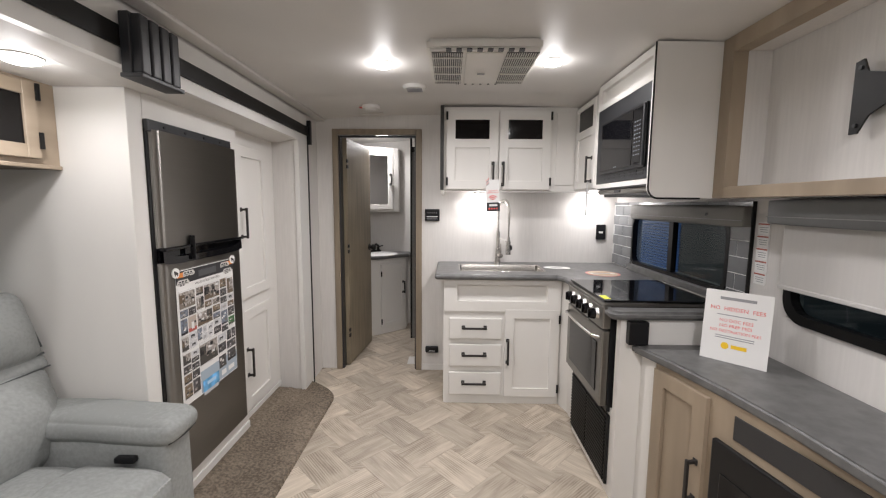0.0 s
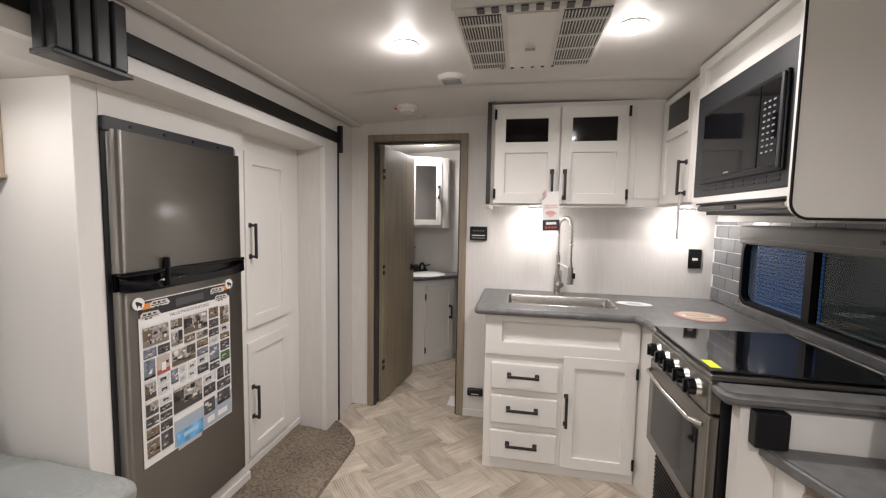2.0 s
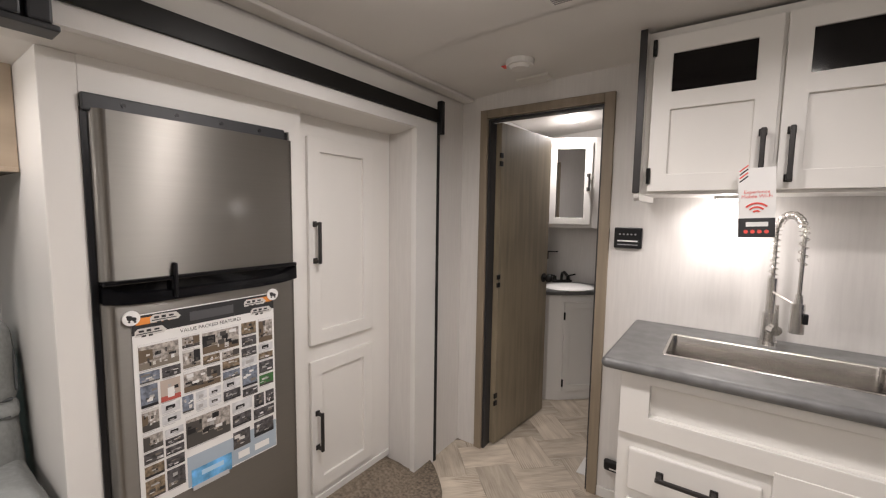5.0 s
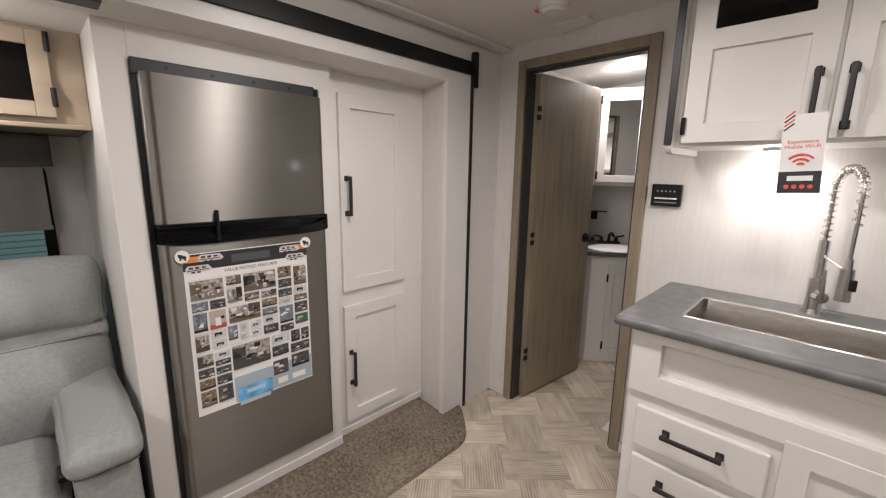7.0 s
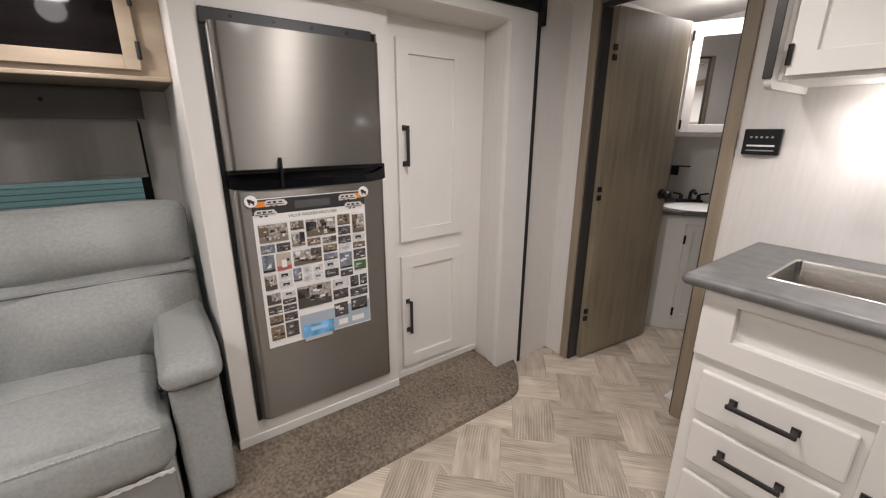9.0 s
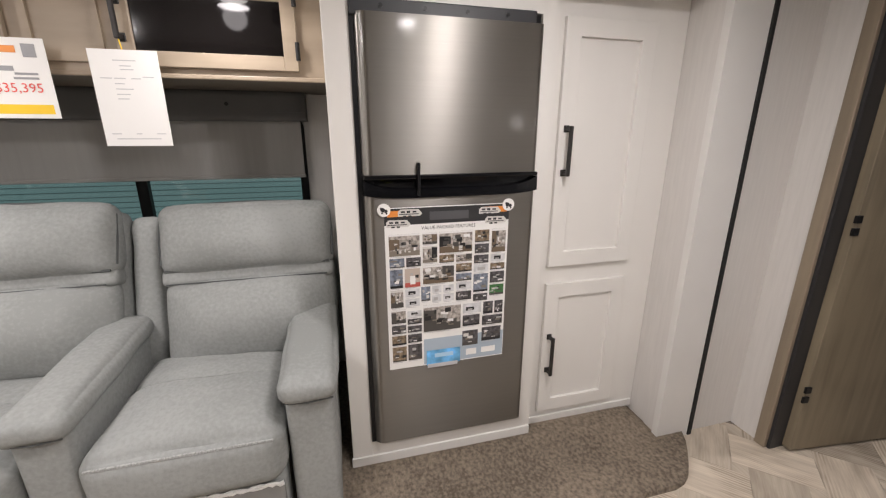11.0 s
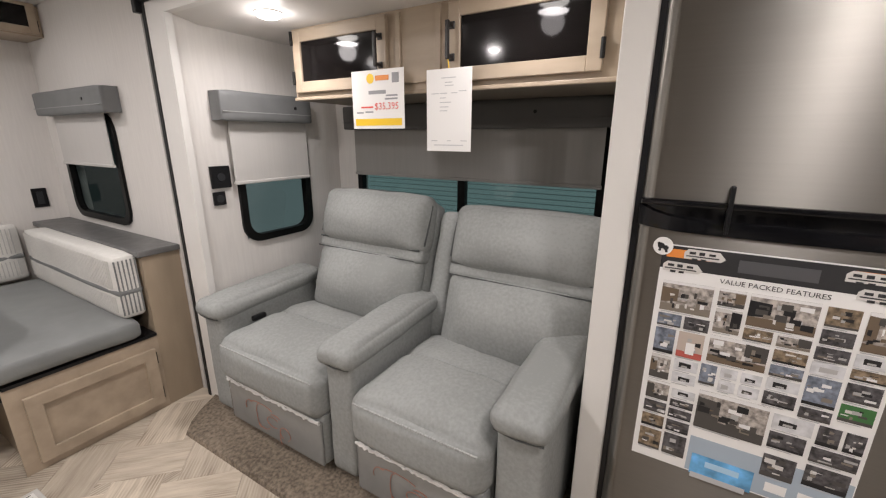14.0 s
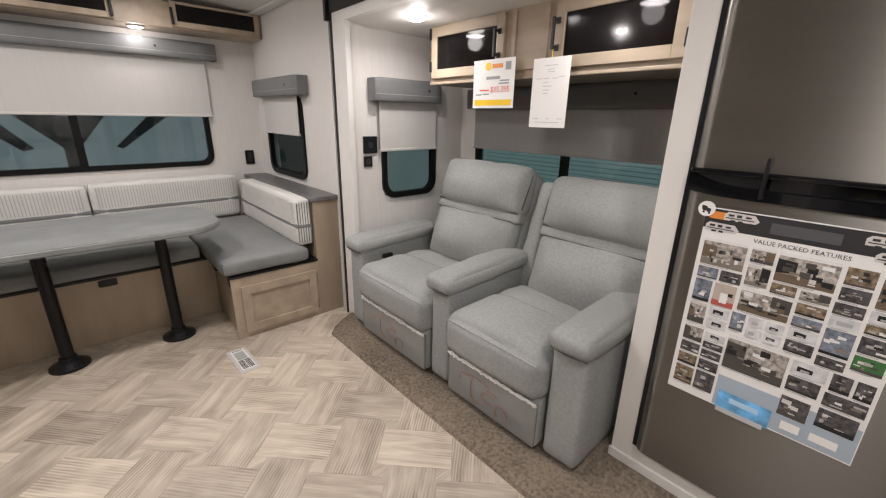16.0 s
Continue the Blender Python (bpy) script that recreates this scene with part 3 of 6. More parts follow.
part("edge_strip", box(B(), 0.152, 0.176, 3.153, 3.1595, 1.452, 2.02, 0.002), BRONZE, uc, "dark edge strip")
for x0, hx, hg in ((0.195, 0.518, 0.198), (0.560, 0.588, 0.915)):
    d = shaker(uc, face(x0, 3.205, 1.458, 0), 0.355, 0.535, WHITE, glass=(0.345, 0.475))
    pull(d, face(hx, 3.187, 1.492, 0), 0.145)
    for z in (1.485, 1.93):
        hinge(d, face(hg, 3.193, z, 0))
part("filler_panel", box(B(), 0.955, 1.085, 3.199, 3.206, 1.49, 1.98, 0.002), WHITE, uc)

cc = root("corner_cabinet", 1.3, 3.0, 1.447, "white upper corner cabinet with a half-glazed door", "cabinet")
part("carcass", box(B(), 1.100, 1.519, 2.705, YB - 0.002, 1.447, 2.008), WHITE, cc)
d = shaker(cc, face(1.100, 3.185, 1.458, -90), 0.375, 0.535, WHITE, glass=(0.375, 0.505), rail=0.05)
pull(d, face(1.082, 2.845, 1.500, -90), 0.140)

mc = root("microwave_cabinet", 1.25, 2.37, 1.38, "white overhead cabinet holding the microwave", "cabinet")
MY0, MY1 = 2.062, 2.683
arc = [(1.090 - 0.045 * math.cos(radians(a)), 1.43 - 0.045 * math.sin(radians(a))) for a in range(0, 91, 15)]
ON_SIDE = Matrix(((1, 0, 0, 0), (0, 0, 1, 0), (0, 1, 0, 0), (0, 0, 0, 1)))
part("end_panel", bm_map(prism(B(), [(1.045, 2.008)] + arc + [(1.518, 1.385), (1.518, 2.004)], MY0 - 0.018, MY0), ON_SIDE), WHITE, mc)
part("carcass", box(B(), 1.080, 1.518, MY0 + 0.0005, MY1, 1.44, 2.006), WHITE, mc)
part("top_panel", lattice(B(), [0, 0.035, MY1 - MY0 - 0.035, MY1 - MY0], [1.872, 1.905, 1.975, 2.010], [(1, 1)], 0.0, 0.022, 0.002), WHITE, mc).data.transform(pose(1.0585, MY1, 0, 0, 0, -90))
part("bottom_rail", box(B(), 1.0585, 1.0795, MY0 + 0.0005, MY1, 1.446, 1.470), WHITE, mc)
part("side_stile", box(B(), 1.0585, 1.0995, MY1 + 0.0005, 2.7045, 1.447, 2.008), WHITE, mc)
bm = B()
line = [(1.044, 2.006)] + [(x - 0.001, z - 0.001) for x, z in arc] + [(1.26, 1.384)]
tube(bm, [(xa, MY0 - 0.0185, za) for xa, za in line], 0.004, 6)
part("edge_strip", bm, BLACKMETAL, mc, "dark edge strip")
hood = root("range_hood", 1.25, 2.37, 1.40, "slim black range hood with a steel front beneath the microwave", "range hood")
part("hood_body", box(B(), 1.085, 1.50, MY0 + 0.008, 2.63, 1.398, 1.438, 0.004), BLACK, hood)
part("hood_lip", box(B(), 1.050, 1.085, MY0 + 0.008, 2.63, 1.412, 1.436, 0.008), STEEL, hood)
part("hood_edge", box(B(), 1.047, 1.085, MY0 + 0.006, 2.632, 1.4365, 1.4445, 0.002), BLACK, hood)
part("switch", box(B(), 1.046, 1.052, 2.33, 2.40, 1.416, 1.430, 0.002), BLACK, hood)

mw = root("microwave", 1.1, 2.37, 1.47, "black built-in microwave oven with trim kit", "microwave")
part("trim_frame", box(B(), 1.055, 1.0795, MY0 + 0.001, MY1 - 0.001, 1.471, 1.871, 0.003), DARKGREY, mw)
d = part("microwave_door", box(B(), 1.044, 1.0555, 2.098, 2.602, 1.518, 1.792, 0.004), BLACK, mw)
part("door_glass", box(B(), 1.0415, 1.0445, 2.215, 2.585, 1.535, 1.778, 0.002), GLOSS, d)
part("handle_rib", box(B(), 1.036, 1.0445, 2.100, 2.112, 1.525, 1.785, 0.003), DARKGREY, d)
for i in range(8):
    part("vent_slot", box(B(), 1.0530, 1.0556, 2.115 + 0.062 * i, 2.160 + 0.062 * i, 1.490, 1.496), BLACK, mw)
    part("vent_slot", box(B(), 1.0530, 1.0556, 2.115 + 0.062 * i, 2.160 + 0.062 * i, 1.503, 1.509), BLACK, mw)
kp = part("keypad", box(B(), 1.0415, 1.0445, 2.120, 2.211, 1.535, 1.778, 0.002), GLOSS, d)
KEY = material("keypad_print", (0.16, 0.18, 0.20), 0.5)
for i in range(9):
    for k in range(3):
        part("key", box(B(), 1.0405, 1.0417, 2.135 + 0.023 * k, 2.147 + 0.023 * k, 1.575 + 0.018 * i, 1.580 + 0.018 * i), KEY, kp)
part("badge", box(B(), 1.0405, 1.0417, 2.375, 2.410, 1.541, 1.546), KEY, d)


PAPER = material("paper", (0.80, 0.79, 0.77), 0.35, vary=0.01, scale=(3, 3, 3))
RED = material("red_print", (0.75, 0.09, 0.07), 0.5)
GREYPRINT = material("grey_print", (0.30, 0.30, 0.31), 0.5)
FAINTPRINT = material("faint_print", (0.50, 0.50, 0.51), 0.5)
YELLOW = material("yellow_print", (0.85, 0.55, 0.02), 0.5)
ORANGE = material("orange_print", (0.75, 0.26, 0.05), 0.5)
DULLPINK = material("dull_pink_print", (0.62, 0.24, 0.20), 0.5)
PEACH = material("peach_print", (0.58, 0.47, 0.35), 0.5, vary=0.12, scale=(30, 30, 30))
TIMBERPRINT = material("tan_print", (0.50, 0.32, 0.17), 0.5)
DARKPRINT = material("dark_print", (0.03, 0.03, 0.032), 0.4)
PLASTICWRAP = material("clear_wrap", (0.22, 0.225, 0.222), 0.14, spec=0.8, bump=0.6, bump_scale=25, vary=0.08)
PORCELAIN = material("porcelain", (0.82, 0.81, 0.79), 0.15)
PIPING = material("piping", (0.31, 0.315, 0.305), 0.85, vary=0.3, scale=(200, 200, 200))
SEAM = material("seam", (0.075, 0.08, 0.08), 0.9)
# near-white base paints the glints on the grey wrap's crumpled edge
WRAPGLINT = material("wrap_glint_white", (0.75, 0.75, 0.74), 0.12, spec=1.0, bump=1.0, bump_scale=90, vary=0.1)
REDMARK = material("red_mark", (0.30, 0.12, 0.075), 0.6, vary=0.3, scale=(40, 40, 40))
STRIPE = material("stripe_white", (0.60, 0.59, 0.56), 0.8, vary=0.04, scale=(50, 50, 50), bump=0.3, bump_scale=300)
STRIPEGREY = material("stripe_grey", (0.17, 0.175, 0.175), 0.8)
PINSTRIPE = material("pin_stripe", (0.40, 0.395, 0.38), 0.8)
MIRROR = material("mirror", (0.85, 0.85, 0.85), 0.02, 1.0)
AC = material("ac_plastic", (0.68, 0.66, 0.62), 0.4, vary=0.02)
TILE = material("grey_tile", (0.16, 0.165, 0.17), 0.22, vary=0.10, scale=(9, 9, 9), second=0.3)
GROUT = material("grout", (0.66, 0.66, 0.65), 0.8, vary=0.05)

# ---- ceiling fixtures ----


def puck(x, y, z, group):
    ob = root("puck_light", x, y, z, "round white ceiling puck light, switched on", "ceiling light", group)
    part("rim", cyl(B(), (x, y, z), (x, y, z - 0.005), 0.052, 0.050, 24), TRIM, ob)
    bm = B()
    vs = bmesh.ops.create_uvsphere(bm, u_segments=20, v_segments=10, radius=0.050)["verts"]
    bmesh.ops.transform(bm, verts=vs, matrix=Matrix.Translation((x, y, z - 0.004)) @ Matrix.Diagonal((1, 1, 0.40, 1)))
    lens = part("lens", bm, GLOW, ob, "frosted glowing lens", True)
    lens.visible_shadow = False
    return ob


# fixtures for the two seen pucks and the four added fill ones
for px, py in PUCKS_AND_FILL:
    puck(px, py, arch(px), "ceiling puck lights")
for px, py in SLIDE_PUCKS:
    puck(px, py, SZ, "slide-out puck lights")

ac = root("air_conditioner_vent", 0.36, 2.31, 1.97, "white ceiling air conditioner grille panel", "air conditioner")
AZ = 1.985
bm = B()
prism(bm, [(0.120, 2.072), (0.597, 2.062), (0.612, 2.555), (0.122, 2.565)], AZ, 2.034)
bmesh.ops.bevel(bm, geom=[e for e in bm.edges], offset=0.012, segments=2, affect="EDGES")
part("housing", bm, AC, ac)
for sx in (0, 1):
    x0, x1 = ((0.14, 0.27), (0.455, 0.59))[sx]
    gr = part("grille", box(B(), x0, x1, 2.10, 2.53, AZ - 0.003, AZ + 0.002), DARKPRINT, ac, "dark slotted air grille")
    for i in range(14):
        x = x0 + (x1 - x0) * (i + 0.5) / 14
        part("slat", box(B(), x - 0.0014, x + 0.0014, 2.10, 2.53, AZ - 0.008, AZ - 0.003), AC, gr)
    for i in range(4):
        y = 2.10 + 0.43 * (i + 0.5) / 4
        part("crossbar", box(B(), x0, x1, y - 0.004, y + 0.004, AZ - 0.0075, AZ - 0.003), AC, gr)
part("centre_panel", box(B(), 0.285, 0.44, 2.10, 2.53, AZ - 0.004, AZ, 0.002), AC, ac)
for i in range(8):
    part("slot", box(B(), 0.20 + 0.043 * i, 0.222 + 0.043 * i, 2.058, 2.088, AZ - 0.003, AZ + 0.002), DARKPRINT, ac)
for i in range(6):
    part("slot", box(B(), 0.25 + 0.04 * i, 0.262 + 0.04 * i, 2.541, 2.549, AZ - 0.003, AZ + 0.002), DARKPRINT, ac)
part("badge", box(B(), 0.345, 0.38, 2.33, 2.345, AZ - 0.017, AZ - 0.013), GREYPRINT, ac)

spk = root("ceiling_speaker", 0.01, 2.77, 2.0, "round white ceiling speaker with slotted cover", "speaker")
part("rim", cyl(B(), (0.01, 2.77, arch(0)), (0.01, 2.77, arch(0) - 0.02), 0.072, 0.062, 28), TRIM, spk)
for i in range(7):
    part("slot", box(B(), -0.035 + 0.0, 0.055, 2.735 + 0.011 * i, 2.739 + 0.011 * i, arch(0) - 0.022, arch(0) - 0.019), GREYPRINT, spk)
smk = root("smoke_detector", -0.33, 3.20, 2.0, "small round white smoke detector on the ceiling", "smoke detector")
part("base", cyl(B(), (-0.33, 3.20, arch(-0.33)), (-0.33, 3.20, arch(-0.33) - 0.022), 0.062, 0.058, 24), TRIM, smk)
part("cap", cyl(B(), (-0.33, 3.20, arch(-0.33) - 0.022), (-0.33, 3.20, arch(-0.33) - 0.034), 0.045, 0.036, 24), TRIM, smk)
part("pull_tab", box(B(), -0.41, -0.385, 3.185, 3.215, arch(-0.4) - 0.012, arch(-0.4) - 0.008), RED, smk)
cl = root("ceiling_clip", -0.36, 3.42, 1.99, "thin plastic ceiling vent cover", "vent")
part("plate", box(B(), -0.44, -0.28, 3.40, 3.46, arch(-0.4) - 0.008, arch(-0.4) + 0.004, 0.002), AC, cl)
solo("cornice", box(B(), -0.815, -0.745, -1.4, YB, 1.982, 1.998, 0.004), CEIL, "slim ceiling cornice over the slide-out", "trim", kind="structure")

# ---- doorway and bathroom ----
dfm = root("door_frame", -0.35, 3.54, 0.0, "grey-brown wooden frame round the bathroom doorway", "door frame", kind="structure")
part("casing", box(B(), -0.695, -0.651, 3.502, 3.5195, 0, 1.925, 0.003), FRAMEWOOD, dfm)
part("casing", box(B(), -0.047, 0.0, 3.502, 3.5195, 0, 1.925, 0.003), FRAMEWOOD, dfm)
part("head_casing", box(B(), -0.651, -0.047, 3.502, 3.5195, 1.881, 1.925, 0.003), FRAMEWOOD, dfm)
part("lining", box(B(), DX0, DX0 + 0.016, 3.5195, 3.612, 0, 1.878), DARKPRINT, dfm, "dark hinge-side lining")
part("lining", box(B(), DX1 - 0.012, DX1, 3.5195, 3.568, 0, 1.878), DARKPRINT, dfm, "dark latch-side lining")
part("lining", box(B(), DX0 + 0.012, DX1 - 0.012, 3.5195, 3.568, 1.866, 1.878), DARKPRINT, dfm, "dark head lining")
part("latch_casing", box(B(), -0.062, -0.045, 3.5685, 3.60, 0, 1.878, 0.002), FRAMEWOOD, dfm)
wall("wall_bathroom_back", [(XL - 0.06, 0.9, 4.80, 4.85, 0, 2.06)])
wall("wall_bathroom_left", [(XL - 0.06, XL, YB + 0.04, 4.80, 0, 2.06)])
wall("wall_bathroom_right", [(0.85, 0.90, YB + 0.04, 4.80, 0, 2.06)])
bdoor = root("bathroom_door", DX0 + 0.03, 3.575, 0.01, "grey oak bathroom door standing open", "door")
dm = pose(DX0 + 0.035, 3.583, 0, 0, 0, 83.5)
leaf = part("leaf", bm_map(box(B(), 0, 0.590, -0.018, 0.018, 0.012, 1.868, 0.002), dm), OAKDOOR, bdoor)
bm = B()
for s in (-1, 1):
    cyl(bm, (0.540, 0, 0.945), (0.540, s * 0.045, 0.945), 0.012, n=12)
    cyl(bm, (0.540, s * 0.018, 0.945), (0.540, s * 0.024, 0.945), 0.030, n=16)
    vs = bmesh.ops.create_uvsphere(bm, u_segments=14, v_segments=10, radius=0.027)["verts"]
    bmesh.ops.translate(bm, verts=vs, vec=(0.540, s * 0.058, 0.945))
part("knob", bm_map(bm, dm), BLACKMETAL, bdoor, "dark bronze door knob", True)
for z in (0.25, 0.95, 1.63):
    part("hinge", bm_map(box(box(B(), -0.015, 0.012, -0.026, -0.016, z, z + 0.028, 0.002), -0.015, 0.012, -0.026, -0.016, z + 0.045, z + 0.073, 0.002), dm), BLACK, bdoor, "black door hinge")

van = root("bathroom_vanity", -0.55, 4.55, 0.0, "white corner vanity with angled door", "vanity")
part("body", prism(B(), [(-0.815, 4.36), (-0.575, 4.34), (-0.50, 4.385), (-0.25, 4.61), (-0.25, 4.798), (-0.815, 4.798)], 0.0, 0.79), WHITE, van)
part("vanity_top", prism(B(), [(-0.815, 4.32), (-0.60, 4.30), (-0.50, 4.34), (-0.215, 4.60), (-0.215, 4.798), (-0.815, 4.798)], 0.792, 0.825, 0.006), COUNTER, van)
vm = face(-0.485, 4.397, 0.075, 42)
d = shaker(van, vm, 0.30, 0.66, WHITE, rail=0.045)
pull(d, face(-0.485, 4.397, 0, 42) @ pose(0.265, -0.018, 0.42), 0.11)
for z in (0.11, 0.61):
    hinge(d, face(-0.485, 4.397, 0, 42) @ pose(0.0, -0.008, z))
bm = B()
vs = bmesh.ops.create_uvsphere(bm, u_segments=28, v_segments=8, radius=1)["verts"]
bmesh.ops.transform(bm, verts=vs, matrix=Matrix.Translation((-0.50, 4.53, 0.826)) @ pose(0, 0, 0, 0, 0, 42) @ Matrix.Diagonal((0.19, 0.15, 0.022, 1)))
part("basin", bm, PORCELAIN, van, "white oval basin", True)
bf = root("bathroom_faucet", -0.62, 4.66, 0.826, "dark bronze two-handle bathroom faucet", "faucet")
bm = B()
box(bm, -0.08, 0.08, -0.022, 0.022, 0, 0.018, 0.006)
tube(bm, [(0, 0, 0.015), (0, -0.01, 0.07), (0, -0.05, 0.085), (0, -0.09, 0.07)], 0.012, 10)
part("spout", bm_map(bm, pose(-0.60, 4.66, 0.836, 0, 0, 42)), BLACKMETAL, bf, smooth=True)
for s in (-1, 1):
    bm = B()
    cyl(bm, (s * 0.055, 0, 0.015), (s * 0.055, 0, 0.05), 0.015, 0.012, 12)
    tube(bm, [(s * 0.055, 0, 0.05), (s * 0.11, -0.01, 0.062)], 0.006, 8)
    part("handle", bm_map(bm, pose(-0.60, 4.66, 0.836, 0, 0, 42)), BLACKMETAL, bf, smooth=True)
med = root("medicine_cabinet", -0.55, 4.65, 1.28, "white corner medicine cabinet with mirrored door", "cabinet")
part("body", prism(B(), [(-0.80, 4.50), (-0.68, 4.475), (-0.37, 4.62), (-0.33, 4.66), (-0.33, 4.798), (-0.80, 4.798)], 1.27, 1.93), WHITE, med)
mm = face(-0.66, 4.478, 1.295, 25)
bm = B()
for q in ((0, 0.05, 0, 0.60), (0.25, 0.30, 0, 0.60), (0.05, 0.25, 0, 0.05), (0.05, 0.25, 0.55, 0.60)):
    box(bm, q[0], q[1], -0.018, 0, q[2], q[3], 0.002, 1)
d = part("door", bm_map(bm, mm), WHITE, med)
part("mirror", bm_map(box(B(), 0.05, 0.25, -0.010, -0.003, 0.05, 0.55), mm), MIRROR, d, "mirror pane")
pull(d, mm @ pose(0.275, -0.018, 0.26), 0.10)
for z in (0.02, 0.53):
    hinge(d, mm @ pose(0.0, -0.008, z))
puck(-0.45, 4.35, arch(-0.45), "ceiling puck lights")
sh = root("shower_enclosure", 0.25, 4.3, 0.0, "shower with dark metal frame", "shower")
part("post", box(B(), -0.168, -0.150, 4.29, 4.315, 0.0, 2.02, 0.003), BLACKMETAL, sh)
part("panel", box(B(), -0.150, 0.84, 4.298, 4.308, 0.0, 1.85), material("shower_glass", (0.16, 0.155, 0.15), 0.12, spec=0.8, vary=0.1, scale=(3, 3, 1)), sh, "grey reflective shower panel")
part("top_bar", box(B(), -0.150, 0.84, 4.29, 4.318, 1.85, 1.90, 0.003), BLACKMETAL, sh)
fv2 = root("bathroom_floor_vent", -0.10, 3.72, 0.0, "white metal floor register", "floor vent")
part("plate", box(B(), -0.13, -0.045, 3.62, 3.78, 0.001, 0.007, 0.002), TRIM, fv2)
lb = root("towel_holder", -0.78, 4.79, 1.0, "black towel holder beside the bathroom mirror", "towel holder")
part("plate", box(B(), -0.812, -0.762, 4.788, 4.7995, 0.995, 1.062, 0.003), BLACK, lb)
part("bar", tube(B(), [(-0.80, 4.785, 1.055), (-0.79, 4.755, 1.062), (-0.67, 4.755, 1.066)], 0.005, 8), BLACK, lb, smooth=True)
solo("baseboard", box(B(), 0.0, 0.184, 3.508, 3.518, 0.0, 0.05, 0.002), TRIM, "low white baseboard", "baseboard", kind="structure")

# ---- small things on the sink wall ----
mon = root("monitor_panel", 0.083, 3.515, 1.222, "small black tank monitor panel", "control panel")
part("plate", box(B(), 0.025, 0.140, 3.497, 3.519, 1.222, 1.314, 0.004), BLACK, mon)
for i in range(5):
    part("button", cyl(B(), (0.05 + 0.016 * i, 3.497, 1.285), (0.05 + 0.016 * i, 3.494, 1.285), 0.004, n=8), GREYPRINT, mon)
part("print_line", box(B(), 0.04, 0.125, 3.4955, 3.4965, 1.252, 1.258), PAPER, mon)
part("print_line", box(B(), 0.04, 0.125, 3.4955, 3.4965, 1.236, 1.240), GREYPRINT, mon)
co = root("gas_detector", 0.085, 3.515, 0.15, "black gas detector low on the wall", "detector")
part("body", soft(B(), 0.030, 0.138, 3.492, 3.519, 0.150, 0.205, 0.012), BLACK, co, smooth=True)
part("label_strip", box(B(), 0.06, 0.11, 3.489, 3.493, 0.165, 0.17), PAPER, co)
ol = root("outlet", 1.405, 3.515, 1.09, "black switch plate with a pale rocker", "switch")
part("plate", box(B(), 1.37, 1.442, 3.508, 3.519, 1.086, 1.203, 0.003), BLACK, ol)
part("rocker", box(B(), 1.39, 1.42, 3.505, 3.509, 1.135, 1.15), TRIM, ol)
for px in (0.44, 1.30):
    u = root("under_cabinet_light", px, 3.40, 1.42, "small round light under the upper cabinet, on", "light", "under-cabinet lights")
    zz = 1.447
    part("rim", cyl(B(), (px, 3.40, zz), (px, 3.40, zz - 0.012), 0.045, 0.042, 20), TRIM, u)
    ln = part("lens", cyl(B(), (px, 3.40, zz - 0.012), (px, 3.40, zz - 0.017), 0.036, 0.03, 20), GLOW, u)
    ln.visible_shadow = False

fc = root("kitchen_faucet", 0.593, 3.43, 0.90, "brushed nickel spring-neck kitchen faucet", "faucet")
a0, a1 = Vector((0.593, 3.43, 0)), Vector((0.655, 3.305, 0))
ud = (a1 - a0).normalized()
RAD = (a1 - a0).length / 2
part("base", cyl(cyl(B(), (*a0.xy, 0.90), (*a0.xy, 0.915), 0.030, 0.028, 20), (*a0.xy, 0.915), (*a0.xy, 1.02), 0.024, 0.022, 20), CHROME, fc, smooth=False)
part("column", cyl(B(), (*a0.xy, 1.02), (*a0.xy, 1.15), 0.015, 0.015, 16), CHROME, fc)
part("lever", cyl(cyl(B(), (*a0.xy, 0.965), (*(a0.xy + Vector((0.02, -0.045))), 0.965), 0.018, 0.018, 14), (*(a0.xy + Vector((0.02, -0.04))), 0.96), (*(a0.xy + Vector((0.015, -0.05))), 1.06), 0.006, 0.005, 10), CHROME, fc)
path = [a0 + Vector((0, 0, 1.15 + 0.16 * i / 8)) for i in range(9)]
path += [a0 + ud * (RAD - RAD * math.cos(a)) + Vector((0, 0, 1.31 + RAD * math.sin(a))) for a in [math.pi * k / 14 for k in range(1, 15)]]
path += [a1 + Vector((0, 0, 1.31 - 0.21 * i / 8)) for i in range(1, 9)]
part("hose", tube(B(), path, 0.0065, 8), CHROME, fc, smooth=True)
sp, total = [], 0.0
dense = []
for u, v in zip(path[:-5], path[1:-4]):
    for k in range(8):
        dense.append(u.lerp(v, k / 8))
side = ud.cross(Vector((0, 0, 1)))
for i, p in enumerate(dense):
    t = (dense[min(i + 1, len(dense) - 1)] - dense[max(i - 1, 0)]).normalized()
    b = side.cross(t).normalized()
    an = i * 0.75
    sp.append(p + 0.0125 * (math.cos(an) * side + math.sin(an) * b))
part("spring", tube(B(), sp, 0.0022, 5), CHROME, fc, smooth=True)
part("spray_head", cyl(cyl(B(), (*a1.xy, 0.985), (*a1.xy, 1.085), 0.021, 0.018, 18), (*a1.xy, 1.085), (*a1.xy, 1.115), 0.012, 0.010, 14), CHROME, fc)
part("spray_button", box(B(), a1.x + 0.012, a1.x + 0.026, a1.y - 0.02, a1.y - 0.006, 1.02, 1.055, 0.003), BLACK, fc)
part("bracket", tube(B(), [(*a0.xy, 1.10), (*a1.xy, 1.075)], 0.005, 8), CHROME, fc)

